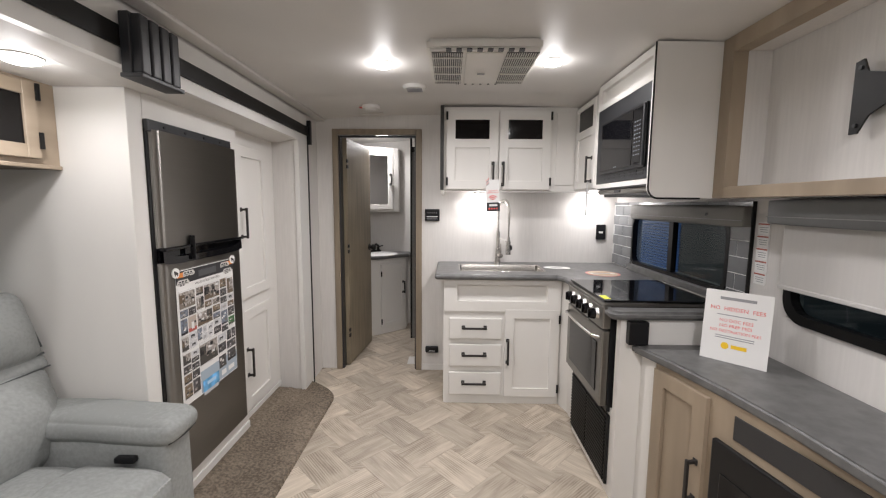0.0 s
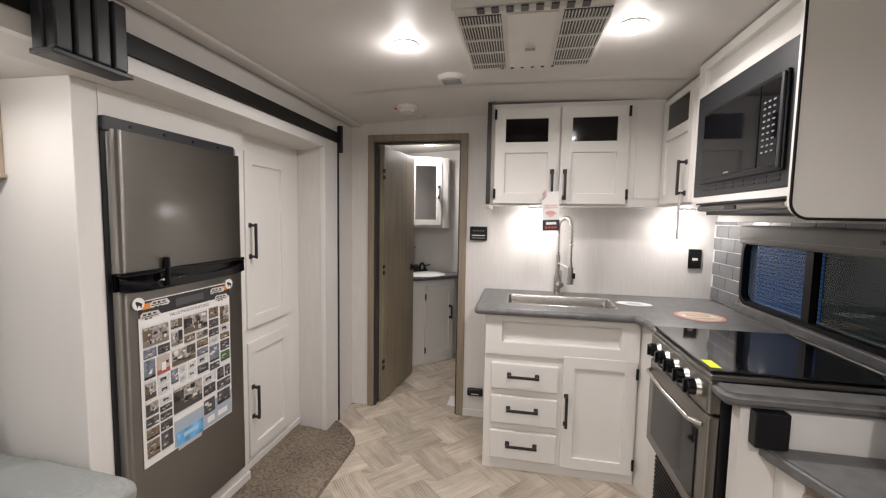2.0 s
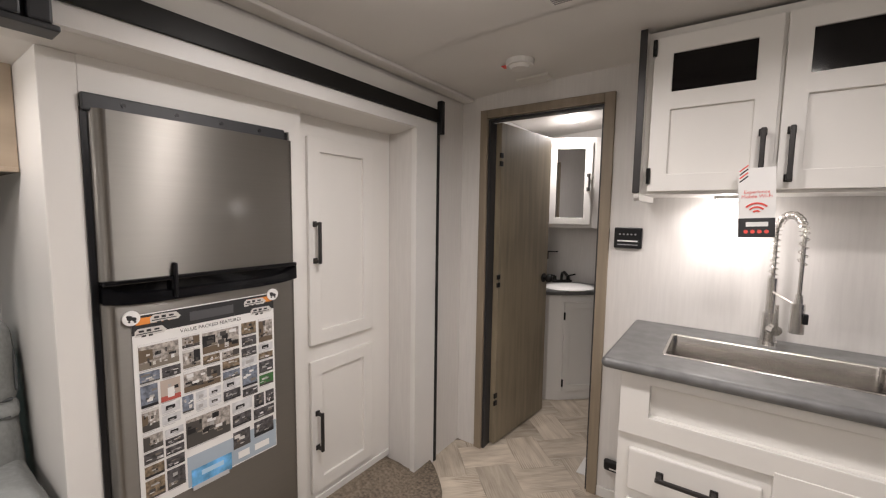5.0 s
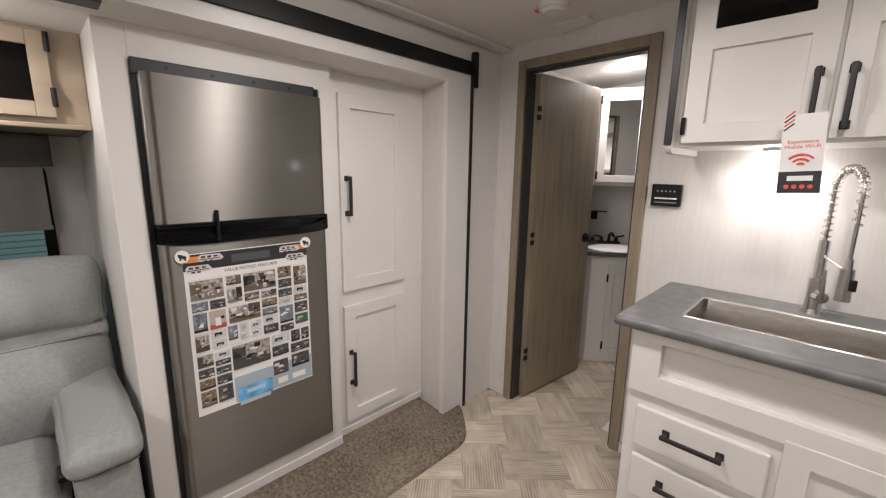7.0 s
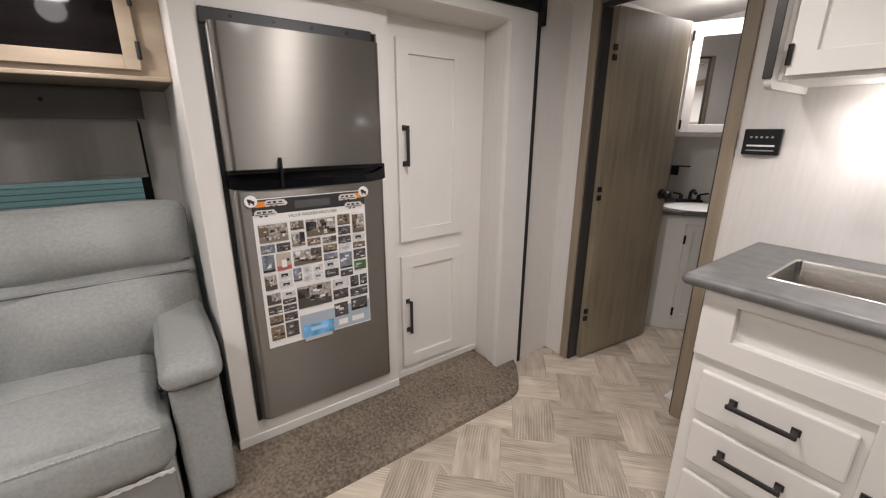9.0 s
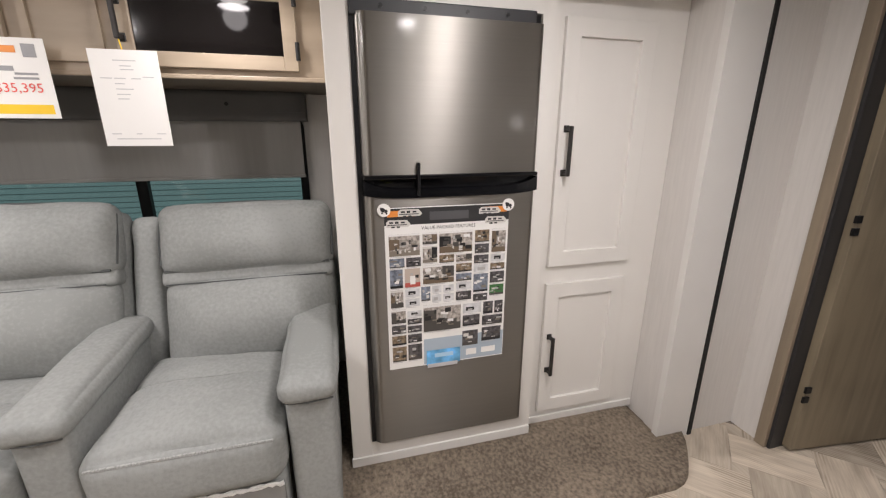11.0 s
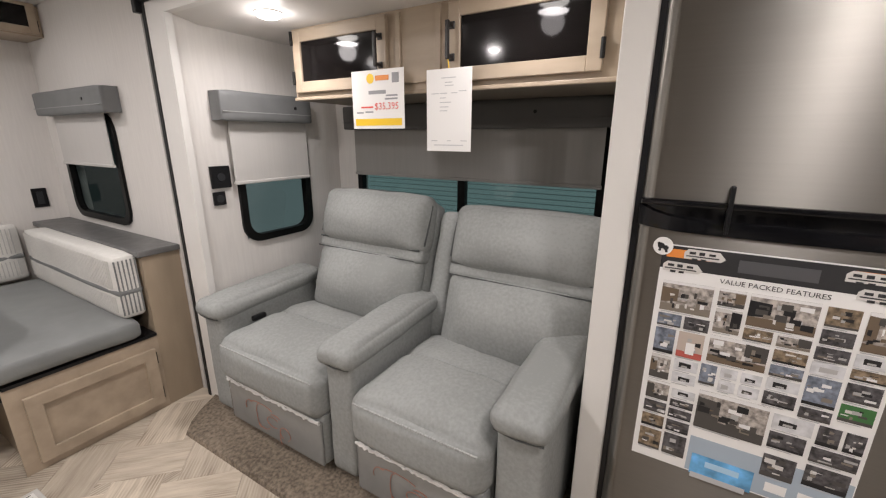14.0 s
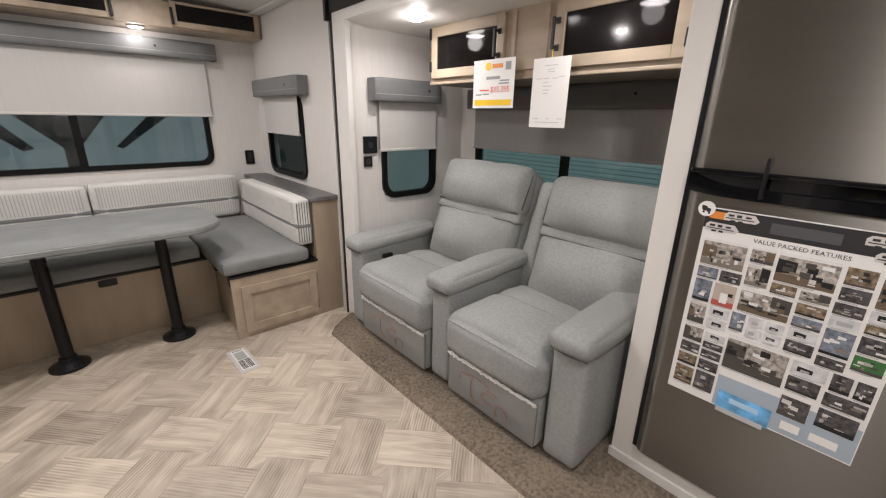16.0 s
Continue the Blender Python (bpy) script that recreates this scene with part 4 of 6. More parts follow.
kt = root("hang_tag", 0.52, 3.135, 1.305, "white and dark paper tag hanging from the cabinet handle", "tag")
tm = face(0.474, 3.132, 1.305, 0) @ pose(0, 0, 0, 0, -3, 0)
part("card", bm_map(box(B(), 0, 0.092, -0.001, 0, 0, 0.215), tm), PAPER, kt)
part("dark_panel", bm_map(box(B(), 0, 0.092, -0.002, -0.001, 0, 0.06), tm), DARKPRINT, kt)
for i in range(4):
    part("dot", bm_map(cyl(B(), (0.02 + 0.017 * i, -0.002, 0.018), (0.02 + 0.017 * i, -0.0026, 0.018), 0.006, n=10), tm), RED, kt)
part("logo_bar", bm_map(box(B(), 0.02, 0.075, -0.0026, -0.002, 0.034, 0.048), tm), PAPER, kt)
for i, rr in enumerate((0.010, 0.022, 0.034)):
    bm = B()
    tube(bm, [(0.046 + rr * math.sin(a), -0.002, 0.072 + rr * math.cos(a)) for a in [radians(-50 + 10 * k) for k in range(11)]], 0.0028, 5)
    part("signal_arc", bm_map(bm, tm), RED, kt)
for words, z in (("Experience", 0.141), ("Mobile Wi-Fi", 0.127)):
    text(kt, words, tm @ pose(0.046, -0.0022, z), 0.0145, RED)
for i in range(4):
    part("stripe", bm_map(bm_map(box(B(), 0.0, 0.028, -0.002, -0.001, 0, 0.004), pose(0.004, 0, 0.172 + 0.011 * i, 0, -40, 0)), tm), RED if i % 2 else DARKPRINT, kt)
for name, cx, cy, ra, rb_, ro, mats in (("oval_sticker", 0.998, 3.235, 0.095, 0.058, -10, (PAPER, FAINTPRINT)), ("round_sticker", 1.24, 2.995, 0.110, 0.110, 0, (DULLPINK, PEACH))):
    st = root(name, cx, cy, CT, "printed paper sticker lying on the countertop", "sticker")
    for k, (f, mt) in enumerate(((1.0, mats[0]), (0.86 if ro == 0 else 0.45, mats[1]))):
        bm = B()
        vs = bmesh.ops.create_circle(bm, cap_ends=True, segments=36, radius=1)["verts"]
        bmesh.ops.transform(bm, verts=vs, matrix=Matrix.Translation((cx, cy, CT + 0.002 + 0.0012 * k)) @ pose(0, 0, 0, 0, 0, ro) @ Matrix.Diagonal((ra * f, rb_ * f, 1, 1)))
        part("disc" if k == 0 else "print", bm, mt, st)
    if ro == 0:
        for dx, dy, w, mt in ((0.0, 0.0, 0.080, PAPER), (-0.005, 0.004, 0.055, GREYPRINT), (0.0, 0.045, 0.05, TIMBERPRINT), (0.0, -0.045, 0.045, TIMBERPRINT)):
            part("print", box(B(), cx + dx - w, cx + dx + w, cy + dy - 0.010, cy + dy + 0.010, CT + 0.0034, CT + 0.0036 + 0.0003 * (mt is GREYPRINT)), mt, st)
ys = root("energy_sticker", 0.96, 2.13, 0.931, "small yellow sticker on the cooktop cover", "sticker")
part("label", box(B(), 0.935, 0.965, 2.16, 2.23, 0.9265, 0.9275), material("yellow_green_print", (0.75, 0.8, 0.03), 0.5), ys)

# kitchen window and its valance


def window(name, m, w, h, r, label, mullion=None, fw=0.035):
    """A black window frame with a round-cornered pane: local x along, z up, -y into the room."""
    ob = tagged(new(name), label, "window", "", "structure")
    ob.matrix_basis = Matrix.Translation(m.translation)
    outer, inner = rounded(0, w, 0, h, r), rounded(fw, w - fw, fw, h - fw, max(r - fw * 0.5, 0.02))
    bm = B()
    rings = [[bm.verts.new((x, y, z)) for x, z in pts] for pts, y in ((outer, 0.0), (outer, -0.014), (inner, -0.014), (inner, 0.02))]
    for u, v in zip(rings, rings[1:]):
        for k in range(len(u)):
            bm.faces.new((u[k], u[(k + 1) % len(u)], v[(k + 1) % len(u)], v[k]))
    part("window_frame", bm_map(bm, m), WINFRAME, ob)
    if mullion:
        part("mullion", bm_map(box(B(), mullion - 0.022, mullion + 0.022, -0.010, 0.02, fw, h - fw), m), WINFRAME, ob)
    p = part("pane", bm_map(box(B(), 0.01, w - 0.01, 0.012, 0.016, 0.01, h - 0.01), m), GLASS, ob)
    p.visible_shadow = False
    return ob


def valance(name, m, w, h, depth, mat, label, ends=True):
    ob = tagged(new(name), label, "valance")
    ob.matrix_basis = Matrix.Translation(m.translation)
    part("front_board", bm_map(soft(B(), 0, w, -depth, -depth + 0.035, 0, h, 0.012, (0, 0.004, 0)), m), mat, ob, smooth=True)
    part("seam_band", bm_map(box(B(), 0.004, w - 0.004, -depth - 0.004, -depth + 0.004, h * 0.30, h * 0.33), m), mat if mat is VALDARK else PIPING, ob)
    part("top_board", bm_map(box(B(), 0.006, w - 0.006, -depth + 0.02, -0.001, h - 0.03, h - 0.004), m), mat, ob)
    for x in (0.0, w - 0.02):
        part("end_board", bm_map(box(B(), x, x + 0.02, -depth + 0.02, -0.001, 0.003, h - 0.003), m), mat, ob)
    part("screw", bm_map(cyl(B(), (w * 0.78, -depth - 0.006, h * 0.55), (w * 0.78, -depth + 0.002, h * 0.55), 0.008, n=10), m), BLACK, ob)
    return ob


def shade(name, m, w, h, mat, label):
    ob = tagged(new(name), label, "window shade")
    ob.matrix_basis = Matrix.Translation(m.translation)
    part("cloth", bm_map(box(B(), 0, w, -0.004, 0, 0.012, h), m), mat, ob)
    part("hem_bar", bm_map(box(B(), -0.004, w + 0.004, -0.010, 0.006, 0, 0.016, 0.004), m), mat, ob)
    return ob


GLASS = bpy.data.materials.new("tinted_glass")
GLASS.use_nodes = True
nt = GLASS.node_tree
tr, gl, mixn, out = nt.nodes.new("ShaderNodeBsdfTransparent"), nt.nodes.new("ShaderNodeBsdfGlossy"), nt.nodes.new("ShaderNodeMixShader"), nt.nodes["Material Output"]
tr.inputs[0].default_value = (0.55, 0.60, 0.60, 1)
gl.inputs["Roughness"].default_value = 0.03
mixn.inputs[0].default_value = 0.05
nt.links.new(tr.outputs[0], mixn.inputs[1])
nt.links.new(gl.outputs[0], mixn.inputs[2])
nt.links.new(mixn.outputs[0], out.inputs[0])

# what stands outside the windows; its colours glow in place of showroom light
OUT = glowing("siding_glow", (0.20, 0.285, 0.28), 1.25)
OUTFRONT = glowing("front_paint_glow", (0.225, 0.262, 0.278), 1.25)
OUTDARK = glowing("faint_dark_glow", (0.01, 0.013, 0.015), 1.0)
OUTBLUE = glowing("blue_slat_glow", (0.045, 0.09, 0.23), 1.1)
OUTSLAT = glowing("dim_slat_glow", (0.016, 0.019, 0.020), 0.8)
OUTGREY = glowing("grey_plate_glow", (0.018, 0.023, 0.021), 1.0)
OUTPALE = glowing("pale_plate_glow", (0.19, 0.235, 0.235), 1.1)
OUTGROOVE = glowing("groove_glow", (0.09, 0.13, 0.13), 1.1)
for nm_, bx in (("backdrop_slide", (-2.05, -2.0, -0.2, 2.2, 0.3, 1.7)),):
    bk = solo(nm_, box(B(), *bx), OUT, "teal corrugated siding of the next trailer outside, made to glow as if lit", "backdrop", kind="structure")
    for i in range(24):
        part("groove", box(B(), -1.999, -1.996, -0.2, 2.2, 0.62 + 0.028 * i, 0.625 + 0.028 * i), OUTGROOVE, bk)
bk = solo("backdrop_front", box(B(), -0.9, 2.2, -2.05, -2.0, 0.3, 2.0), OUTFRONT, "teal painted front of another trailer outside, made to glow as if lit", "backdrop", kind="structure")
for pts in ([(0.36, 0.3), (0.46, 0.3), (0.46, 1.05), (0.36, 1.05)], [(0.36, 1.02), (0.46, 1.02), (0.78, 1.35), (0.10, 1.35)], [(-0.30, 1.30), (-0.15, 1.30), (0.14, 1.02), (0.10, 1.0)], [(1.0, 1.30), (0.85, 1.30), (0.62, 1.02), (0.68, 1.0)]):
    bm = B()
    bm.faces.new([bm.verts.new((x, -1.996, z)) for x, z in pts])
    part("graphic", bm, OUTDARK, bk)
bk = solo("backdrop_side", box(B(), -2.6, -1.42, -0.80, -0.75, 0.3, 1.8), OUTPALE, "pale teal glowing shape outside beside the slide-out", "backdrop", kind="structure")
# added plate that keeps the view through the dinette side window dim
bk = solo("backdrop_side_dinette", box(B(), -1.40, -1.35, -3.4, -0.70, 0.3, 1.8), OUTGREY, "dim grey glowing backdrop added outside the dinette side window", "backdrop", kind="structure")
bk = solo("backdrop_kitchen", box(B(), 2.0, 2.05, 0.3, 3.9, 0.3, 1.8), OUTDARK, "dark, barely glowing showroom backdrop outside the kitchen window", "backdrop", kind="structure")
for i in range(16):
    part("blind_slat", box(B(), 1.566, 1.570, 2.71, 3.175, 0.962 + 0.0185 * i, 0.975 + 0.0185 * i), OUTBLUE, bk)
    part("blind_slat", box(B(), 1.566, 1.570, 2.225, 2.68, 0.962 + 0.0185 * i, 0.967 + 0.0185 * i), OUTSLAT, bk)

window("window_1", face(XR - 0.001, KW[1] + 0.02, KW[2] - 0.02, -90), KW[1] - KW[0] + 0.04, KW[3] - KW[2] + 0.05, 0.06, "black-framed sliding kitchen window", 0.50, 0.022)
valance("kitchen_valance", face(XR - 0.001, 3.16, 1.262, -90), 1.08, 0.095, 0.05, material("valance_taupe", (0.20, 0.192, 0.175), 0.6, vary=0.05), "taupe padded valance above the kitchen window")
window("window_2", face(XR - 0.001, 1.88, 0.92, -90), 1.29, 0.41, 0.09, "black-framed window beside the console", 0.6)
shade("window_shade", face(1.50, 1.89, 1.04, -90), 1.30, 0.27, SHADE, "pale roller shade pulled halfway down")
valance("side_valance", face(XR - 0.001, 1.92, 1.285, -90), 1.36, 0.095, 0.075, VALANCE, "grey padded valance above the shade")
window("window_3", face(SX + 0.001, SW[0] - 0.02, SW[2] - 0.02, 90), SW[1] - SW[0] + 0.04, SW[3] - SW[2] + 0.04, 0.05, "wide black-framed window behind the recliners", 0.70)
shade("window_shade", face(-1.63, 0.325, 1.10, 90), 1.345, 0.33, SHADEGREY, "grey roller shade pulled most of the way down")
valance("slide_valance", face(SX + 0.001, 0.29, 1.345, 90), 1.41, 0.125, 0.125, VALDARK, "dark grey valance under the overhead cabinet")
window("window_4", face(EW[1] + 0.02, SY0 + 0.001, EW[2] - 0.02, 180), EW[1] - EW[0] + 0.04, EW[3] - EW[2] + 0.04, 0.09, "small black-framed window in the slide-out end wall")
shade("window_shade", face(-0.99, 0.150, 1.088, 180), 0.44, 0.30, SHADE, "pale roller shade pulled halfway down")
valance("end_valance", face(-0.935, SY0 + 0.001, 1.375, 180), 0.50, 0.13, 0.085, VALANCE, "grey padded valance above the small window")
window("window_5", face(XL + 0.001, DW[0] - 0.02, DW[2] - 0.02, 90), DW[1] - DW[0] + 0.04, DW[3] - DW[2] + 0.04, 0.09, "small black-framed window beside the dinette")
shade("window_shade", face(-0.795, -1.20, 1.15, 90), 0.64, 0.27, SHADE, "pale roller shade pulled halfway down")
valance("dinette_side_valance", face(XL + 0.001, -1.28, 1.415, 90), 0.86, 0.125, 0.08, VALANCE, "grey padded valance above the dinette side window")
window("window_6", face(FW[1] + 0.02, YF + 0.001, FW[2] - 0.02, 180), FW[1] - FW[0] + 0.04, FW[3] - FW[2] + 0.04, 0.08, "wide black-framed front window", 0.75)
shade("window_shade", face(1.12, -1.385, 1.262, 180), 1.57, 0.42, SHADE, "pale roller shade pulled halfway down the front window")
valance("front_valance", face(1.20, YF + 0.001, 1.66, 180), 1.73, 0.12, 0.09, VALANCE, "grey padded valance above the front window")

lt = root("plastic_strip", 1.06, 2.85, 1.29, "thin clear plastic strip hanging from the corner cabinet handle", "strip")
part("strip", box(B(), 1.060, 1.062, 2.835, 2.860, 1.29, 1.50, 0.0), material("pale_plastic", (0.55, 0.55, 0.54), 0.3), lt)
et = solo("trim_tile_edge", box(B(), 1.503, 1.5195, 2.068, 2.075, 0.90, 1.375, 0.002), BLACKMETAL, "dark metal edge trim of the backsplash", "trim", kind="structure")

# ---- recliners ----


def swell(bm, amp, peak, width, y0, y1, z0, z1):
    """Pushes the front of a cushion forward round one height, dying out at the sides."""
    for v in bm.verts:
        if v.co.x > 0:
            u = (v.co.z - z0) / (z1 - z0)
            s = (2 * v.co.y - y0 - y1) / (y1 - y0)
            v.co.x += amp * math.exp(-((u - peak) / width) ** 2) * max(0.0, 1 - s ** 4)
            v.co.x += 0.0035 * noise.noise(v.co * 16.0)
    return bm


def stitched(bm, starts, aim, r, n=6):
    """A cord laid on the skin of a cushion: each start is carried along aim until it meets it."""
    tree = BVHTree.FromBMesh(bm)
    pts = []
    for p in starts:
        hit = tree.ray_cast(Vector(p), Vector(aim).normalized())
        if hit[0] is not None:
            pts.append(hit[0] - Vector(aim).normalized() * r * 0.35)
    return tube(B(), pts, r, n)


def curl(bm, cy, cz, strokes):
    """Fine calligraphic strokes on the front of the wrap; each: centre, radii, from and to angle."""
    for y, z, ry, rz, a0, a1 in strokes:
        pts = [(-0.7135, cy + y + ry * math.cos(radians(a0 + (a1 - a0) * k / 14)), cz + z + rz * math.sin(radians(a0 + (a1 - a0) * k / 14))) for k in range(15)]
        tube(bm, pts, 0.0014, 5)
    return bm


def recliner(y0, y1, arms, back, label, lift=0.0):
    """One theatre recliner between y0 and y1; arms: list of (y0, y1); back: (y0, y1)."""
    ob = root("recliner", -1.15, (y0 + y1) / 2, 0.05, label, "recliner", "theatre recliners")
    part("base", box(B(), -1.45, -0.78, y0 + 0.01, y1 - 0.01, 0.055, 0.32, 0.02), FABRIC, ob)
    sb = soft(B(), -1.25, -0.695, y0 + 0.002, y1 - 0.002, 0.270, 0.468, 0.055, (0.018, 0.004, 0.045), 19)
    for v in sb.verts:
        # a dip across the seat where front and rear panel are sewn together
        if v.co.z > 0.40:
            v.co.z -= 0.012 * math.exp(-((v.co.x + 0.985 + 0.05 * ((v.co.y - (y0 + y1) / 2) / 0.3) ** 2) / 0.022) ** 2)
            v.co.z += 0.004 * noise.noise(v.co * 14.0)
    ys = [y0 + 0.028 + (y1 - y0 - 0.056) * k / 28 for k in range(29)]
    cord = stitched(sb, [(-0.52, y, 0.60) for y in ys], (-0.80, 0, -0.72), 0.0045)
    fold = stitched(sb, [(-0.985 - 0.05 * ((y - (y0 + y1) / 2) / 0.3) ** 2, y, 0.65) for y in ys], (0, 0, -1), 0.0022)
    seat = part("seat", sb, FABRIC, ob, smooth=True)
    part("piping", cord, PIPING, seat, smooth=True)
    part("seam", fold, FABRIC, seat, smooth=True)
    foot = part("footrest", soft(B(), -0.80, -0.728, y0 + 0.01, y1 - 0.01, 0.055, 0.285, 0.02, (0.006, 0, 0)), FABRIC, ob, smooth=True)
    part("wrap", soft(B(), -0.735, -0.7205, y0 + 0.015, y1 - 0.015, 0.06, 0.262, 0.006, (0.004, 0, 0), 15), PLASTICWRAP, foot, "clear plastic wrap on the footrest", True)
    edge = B()
    random.seed(int(y0 * 1000))
    for dz in (0.0, 0.008):
        tube(edge, [(-0.7165 + random.uniform(-0.004, 0.003), y0 + 0.016 + (y1 - y0 - 0.032) * k / 44, 0.258 + dz + random.uniform(-0.004, 0.004)) for k in range(45)], 0.0048, 6)
    part("wrap_edge", edge, WRAPGLINT, foot, "crumpled shiny edge of the wrap, whitened for its glints", True)
    strokes = [(-0.03, 0.045, 0.075, 0.020, 15, 175), (-0.045, 0.0, 0.018, 0.058, 80, 285), (-0.02, -0.035, 0.035, 0.020, 190, 340), (0.045, 0.0, 0.040, 0.024, 40, 300), (0.06, 0.028, 0.03, 0.012, 150, 10), (0.115, -0.03, 0.032, 0.030, -60, 240), (0.09, -0.055, 0.01, 0.035, 90, 260), (-0.105, 0.02, 0.03, 0.035, 60, 200)]
    part("red_mark", curl(B(), (y0 + y1) / 2 - 0.03, 0.155, strokes), REDMARK, foot, "faint red calligraphic print")
    for a, b in arms:
        arm = part("arm", soft(B(), -1.30, -0.742, a + 0.004, b - 0.004, 0.055, 0.56, 0.022, (0, 0.006, 0), 11), FABRIC, ob, smooth=True)
        bm = B()
        soft(bm, -1.32, -0.712, a - 0.013, b + 0.013, 0.522, 0.606, 0.038, (0.004, 0.004, 0.014), 15)
        for v in bm.verts:
            v.co.z += max(0, (-0.80 - v.co.x)) * 0.04
            v.co += 0.002 * noise.noise_vector(v.co * 18.0)
        part("arm_pad", bm, FABRIC, arm, smooth=True)
        part("seam", tube(B(), [(-0.728, a + 0.004, 0.532), (-0.720, (a + b) / 2, 0.530), (-0.728, b - 0.004, 0.532)], 0.003, 5), SEAM, arm)
    m = pose(-1.235, 0, 0.44 + lift, 0, -17, 0)
    b0, b1 = back
    bk = part("backrest", soft(B(), -0.13, 0.0, b0, b1, -0.05, 0.588, 0.05, m=m), FABRIC, ob, smooth=True)
    # lower cushion, pleated at both sides
    lb = swell(soft(B(), -0.04, 0.058, b0 + 0.01, b1 - 0.01, -0.02, 0.318, 0.050, (0.02, 0, 0), 21), 0.080, 0.50, 0.44, b0 + 0.04, b1 - 0.04, -0.02, 0.318)
    for v in lb.verts:
        if v.co.x > 0:
            for yy in (b0 + 0.075, b1 - 0.075):
                v.co.x -= 0.020 * math.exp(-((v.co.y - yy) / 0.018) ** 2) * max(0.0, 1 - abs(v.co.z - 0.20) / 0.15)
    lumbar = part("lumbar_cushion", bm_map(lb, m), FABRIC, bk, smooth=True)
    bb = soft(B(), -0.04, 0.050, b0 + 0.005, b1 - 0.005, 0.292, 0.366, 0.026, (0.008, 0, 0), 13)
    for v in bb.verts:
        if v.co.x > 0:
            v.co.x += 0.010 * max(0.0, min(1.0, (0.36 - v.co.z) / 0.07))
    part("band", bm_map(bb, m), FABRIC, bk, smooth=True)
    hb = swell(soft(B(), -0.05, 0.060, b0, b1, 0.335, 0.607, 0.050, (0.012, 0, 0.006), 21), 0.048, 0.44, 0.40, b0 + 0.01, b1 - 0.01, 0.335, 0.607)
    head = part("head_cushion", bm_map(hb, m), FABRIC, bk, smooth=True)
    cord = [(0.040, b0 + 0.006, 0.376), (0.032, b0 + 0.003, 0.471), (0.022, b0 + 0.006, 0.561), (0.012, b0 + 0.022, 0.593), (0.014, b0 + 0.08, 0.608), (0.016, (b0 + b1) / 2, 0.614), (0.014, b1 - 0.08, 0.608), (0.012, b1 - 0.022, 0.593), (0.022, b1 - 0.006, 0.561), (0.032, b1 - 0.003, 0.471), (0.040, b1 - 0.006, 0.376)]
    part("piping", tube(B(), [m @ Vector(p) for p in cord], 0.0045, 6), SEAM, head, smooth=True)
    part("seam", tube(B(), [m @ Vector((0.073, b0 + 0.03 + (b1 - b0 - 0.06) * k / 8, 0.303)) for k in range(9)], 0.0028, 5), SEAM, bk, smooth=True)
    part("seam", tube(B(), [m @ Vector((0.056, b0 + 0.02 + (b1 - b0 - 0.04) * k / 8, 0.353)) for k in range(9)], 0.005, 5), SEAM, bk, smooth=True)
    return ob


r1 = recliner(0.305, 0.925, [(0.155, 0.30)], (0.355, 1.008), "grey fabric recliner with plastic-wrapped footrest beside the end wall", 0.022)
part("release_lever", box(B(), -0.95, -0.88, 0.303, 0.325, 0.47, 0.495, 0.006), BLACK, r1)
r2 = recliner(1.075, 1.60, [(0.93, 1.07), (1.605, 1.755)], (1.135, 1.775), "grey fabric recliner with two arms beside the refrigerator")
part("release_lever", box(B(), -0.90, -0.83, 1.578, 1.604, 0.478, 0.500, 0.006), BLACK, r2)
part("wedge_back", soft(B(), -0.16, -0.01, 1.010, 1.135, -0.03, 0.575, 0.04, (0.02, 0, 0), m=pose(-1.25, 0, 0.44, 0, -17, 0)), FABRIC, r2, smooth=True)

# ---- overhead cabinet in the slide-out, with the tags ----
so = root("overhead_cabinet", -1.4, 1.1, 1.475, "light maple overhead cabinet with two dark glass doors", "cabinet")
part("carcass", box(B(), SX, -1.190, 0.39, 1.793, 1.478, SZ), MAPLE, so)
part("bottom_edge", box(B(), -1.200, -1.180, 0.385, 1.793, 1.466, 1.480, 0.003), MAPLE, so)
# dark brown puts the shade under the cabinet into the board's colour
part("underside", box(B(), SX, -1.200, 0.385, 1.793, 1.468, 1.4775), material("shade_brown_board", (0.13, 0.105, 0.08), 0.6, vary=0.12), so, "underside board coloured dark brown for the shade beneath the cabinet")
for y0, w, hy in ((0.41, 0.515, 0.900), (1.198, 0.515, 1.215)):
    m = face(-1.190, y0, 1.497, 90)
    bm = B()
    h, rl = 0.25, 0.045
    for q in ((0, rl, 0, h), (w - rl, w, 0, h), (rl, w - rl, 0, rl), (rl, w - rl, h - rl, h)):
        box(bm, q[0], q[1], -0.02, 0, q[2], q[3], 0.002, 1)
    d = part("door", bm_map(bm, m), MAPLE, so)
    part("pane", bm_map(box(B(), rl, w - rl, -0.011, -0.003, rl, h - rl), m), CABGLASS, d, "dark glass pane")
    pull(d, face(-1.170, hy, 1.575, 90), 0.10)
    for z in (1.53, 1.69):
        hinge(d, face(-1.178, y0 if hy < 1 else y0 + w, z, 90))
bm = B()
box(bm, -1.191, -1.180, 0.965, 1.16, 1.505, 1.53)
box(bm, -1.191, -1.180, 0.965, 0.985, 1.53, 1.75)
box(bm, -1.191, -1.180, 1.14, 1.16, 1.53, 1.75)
part("centre_panel", bm, MAPLE, so)

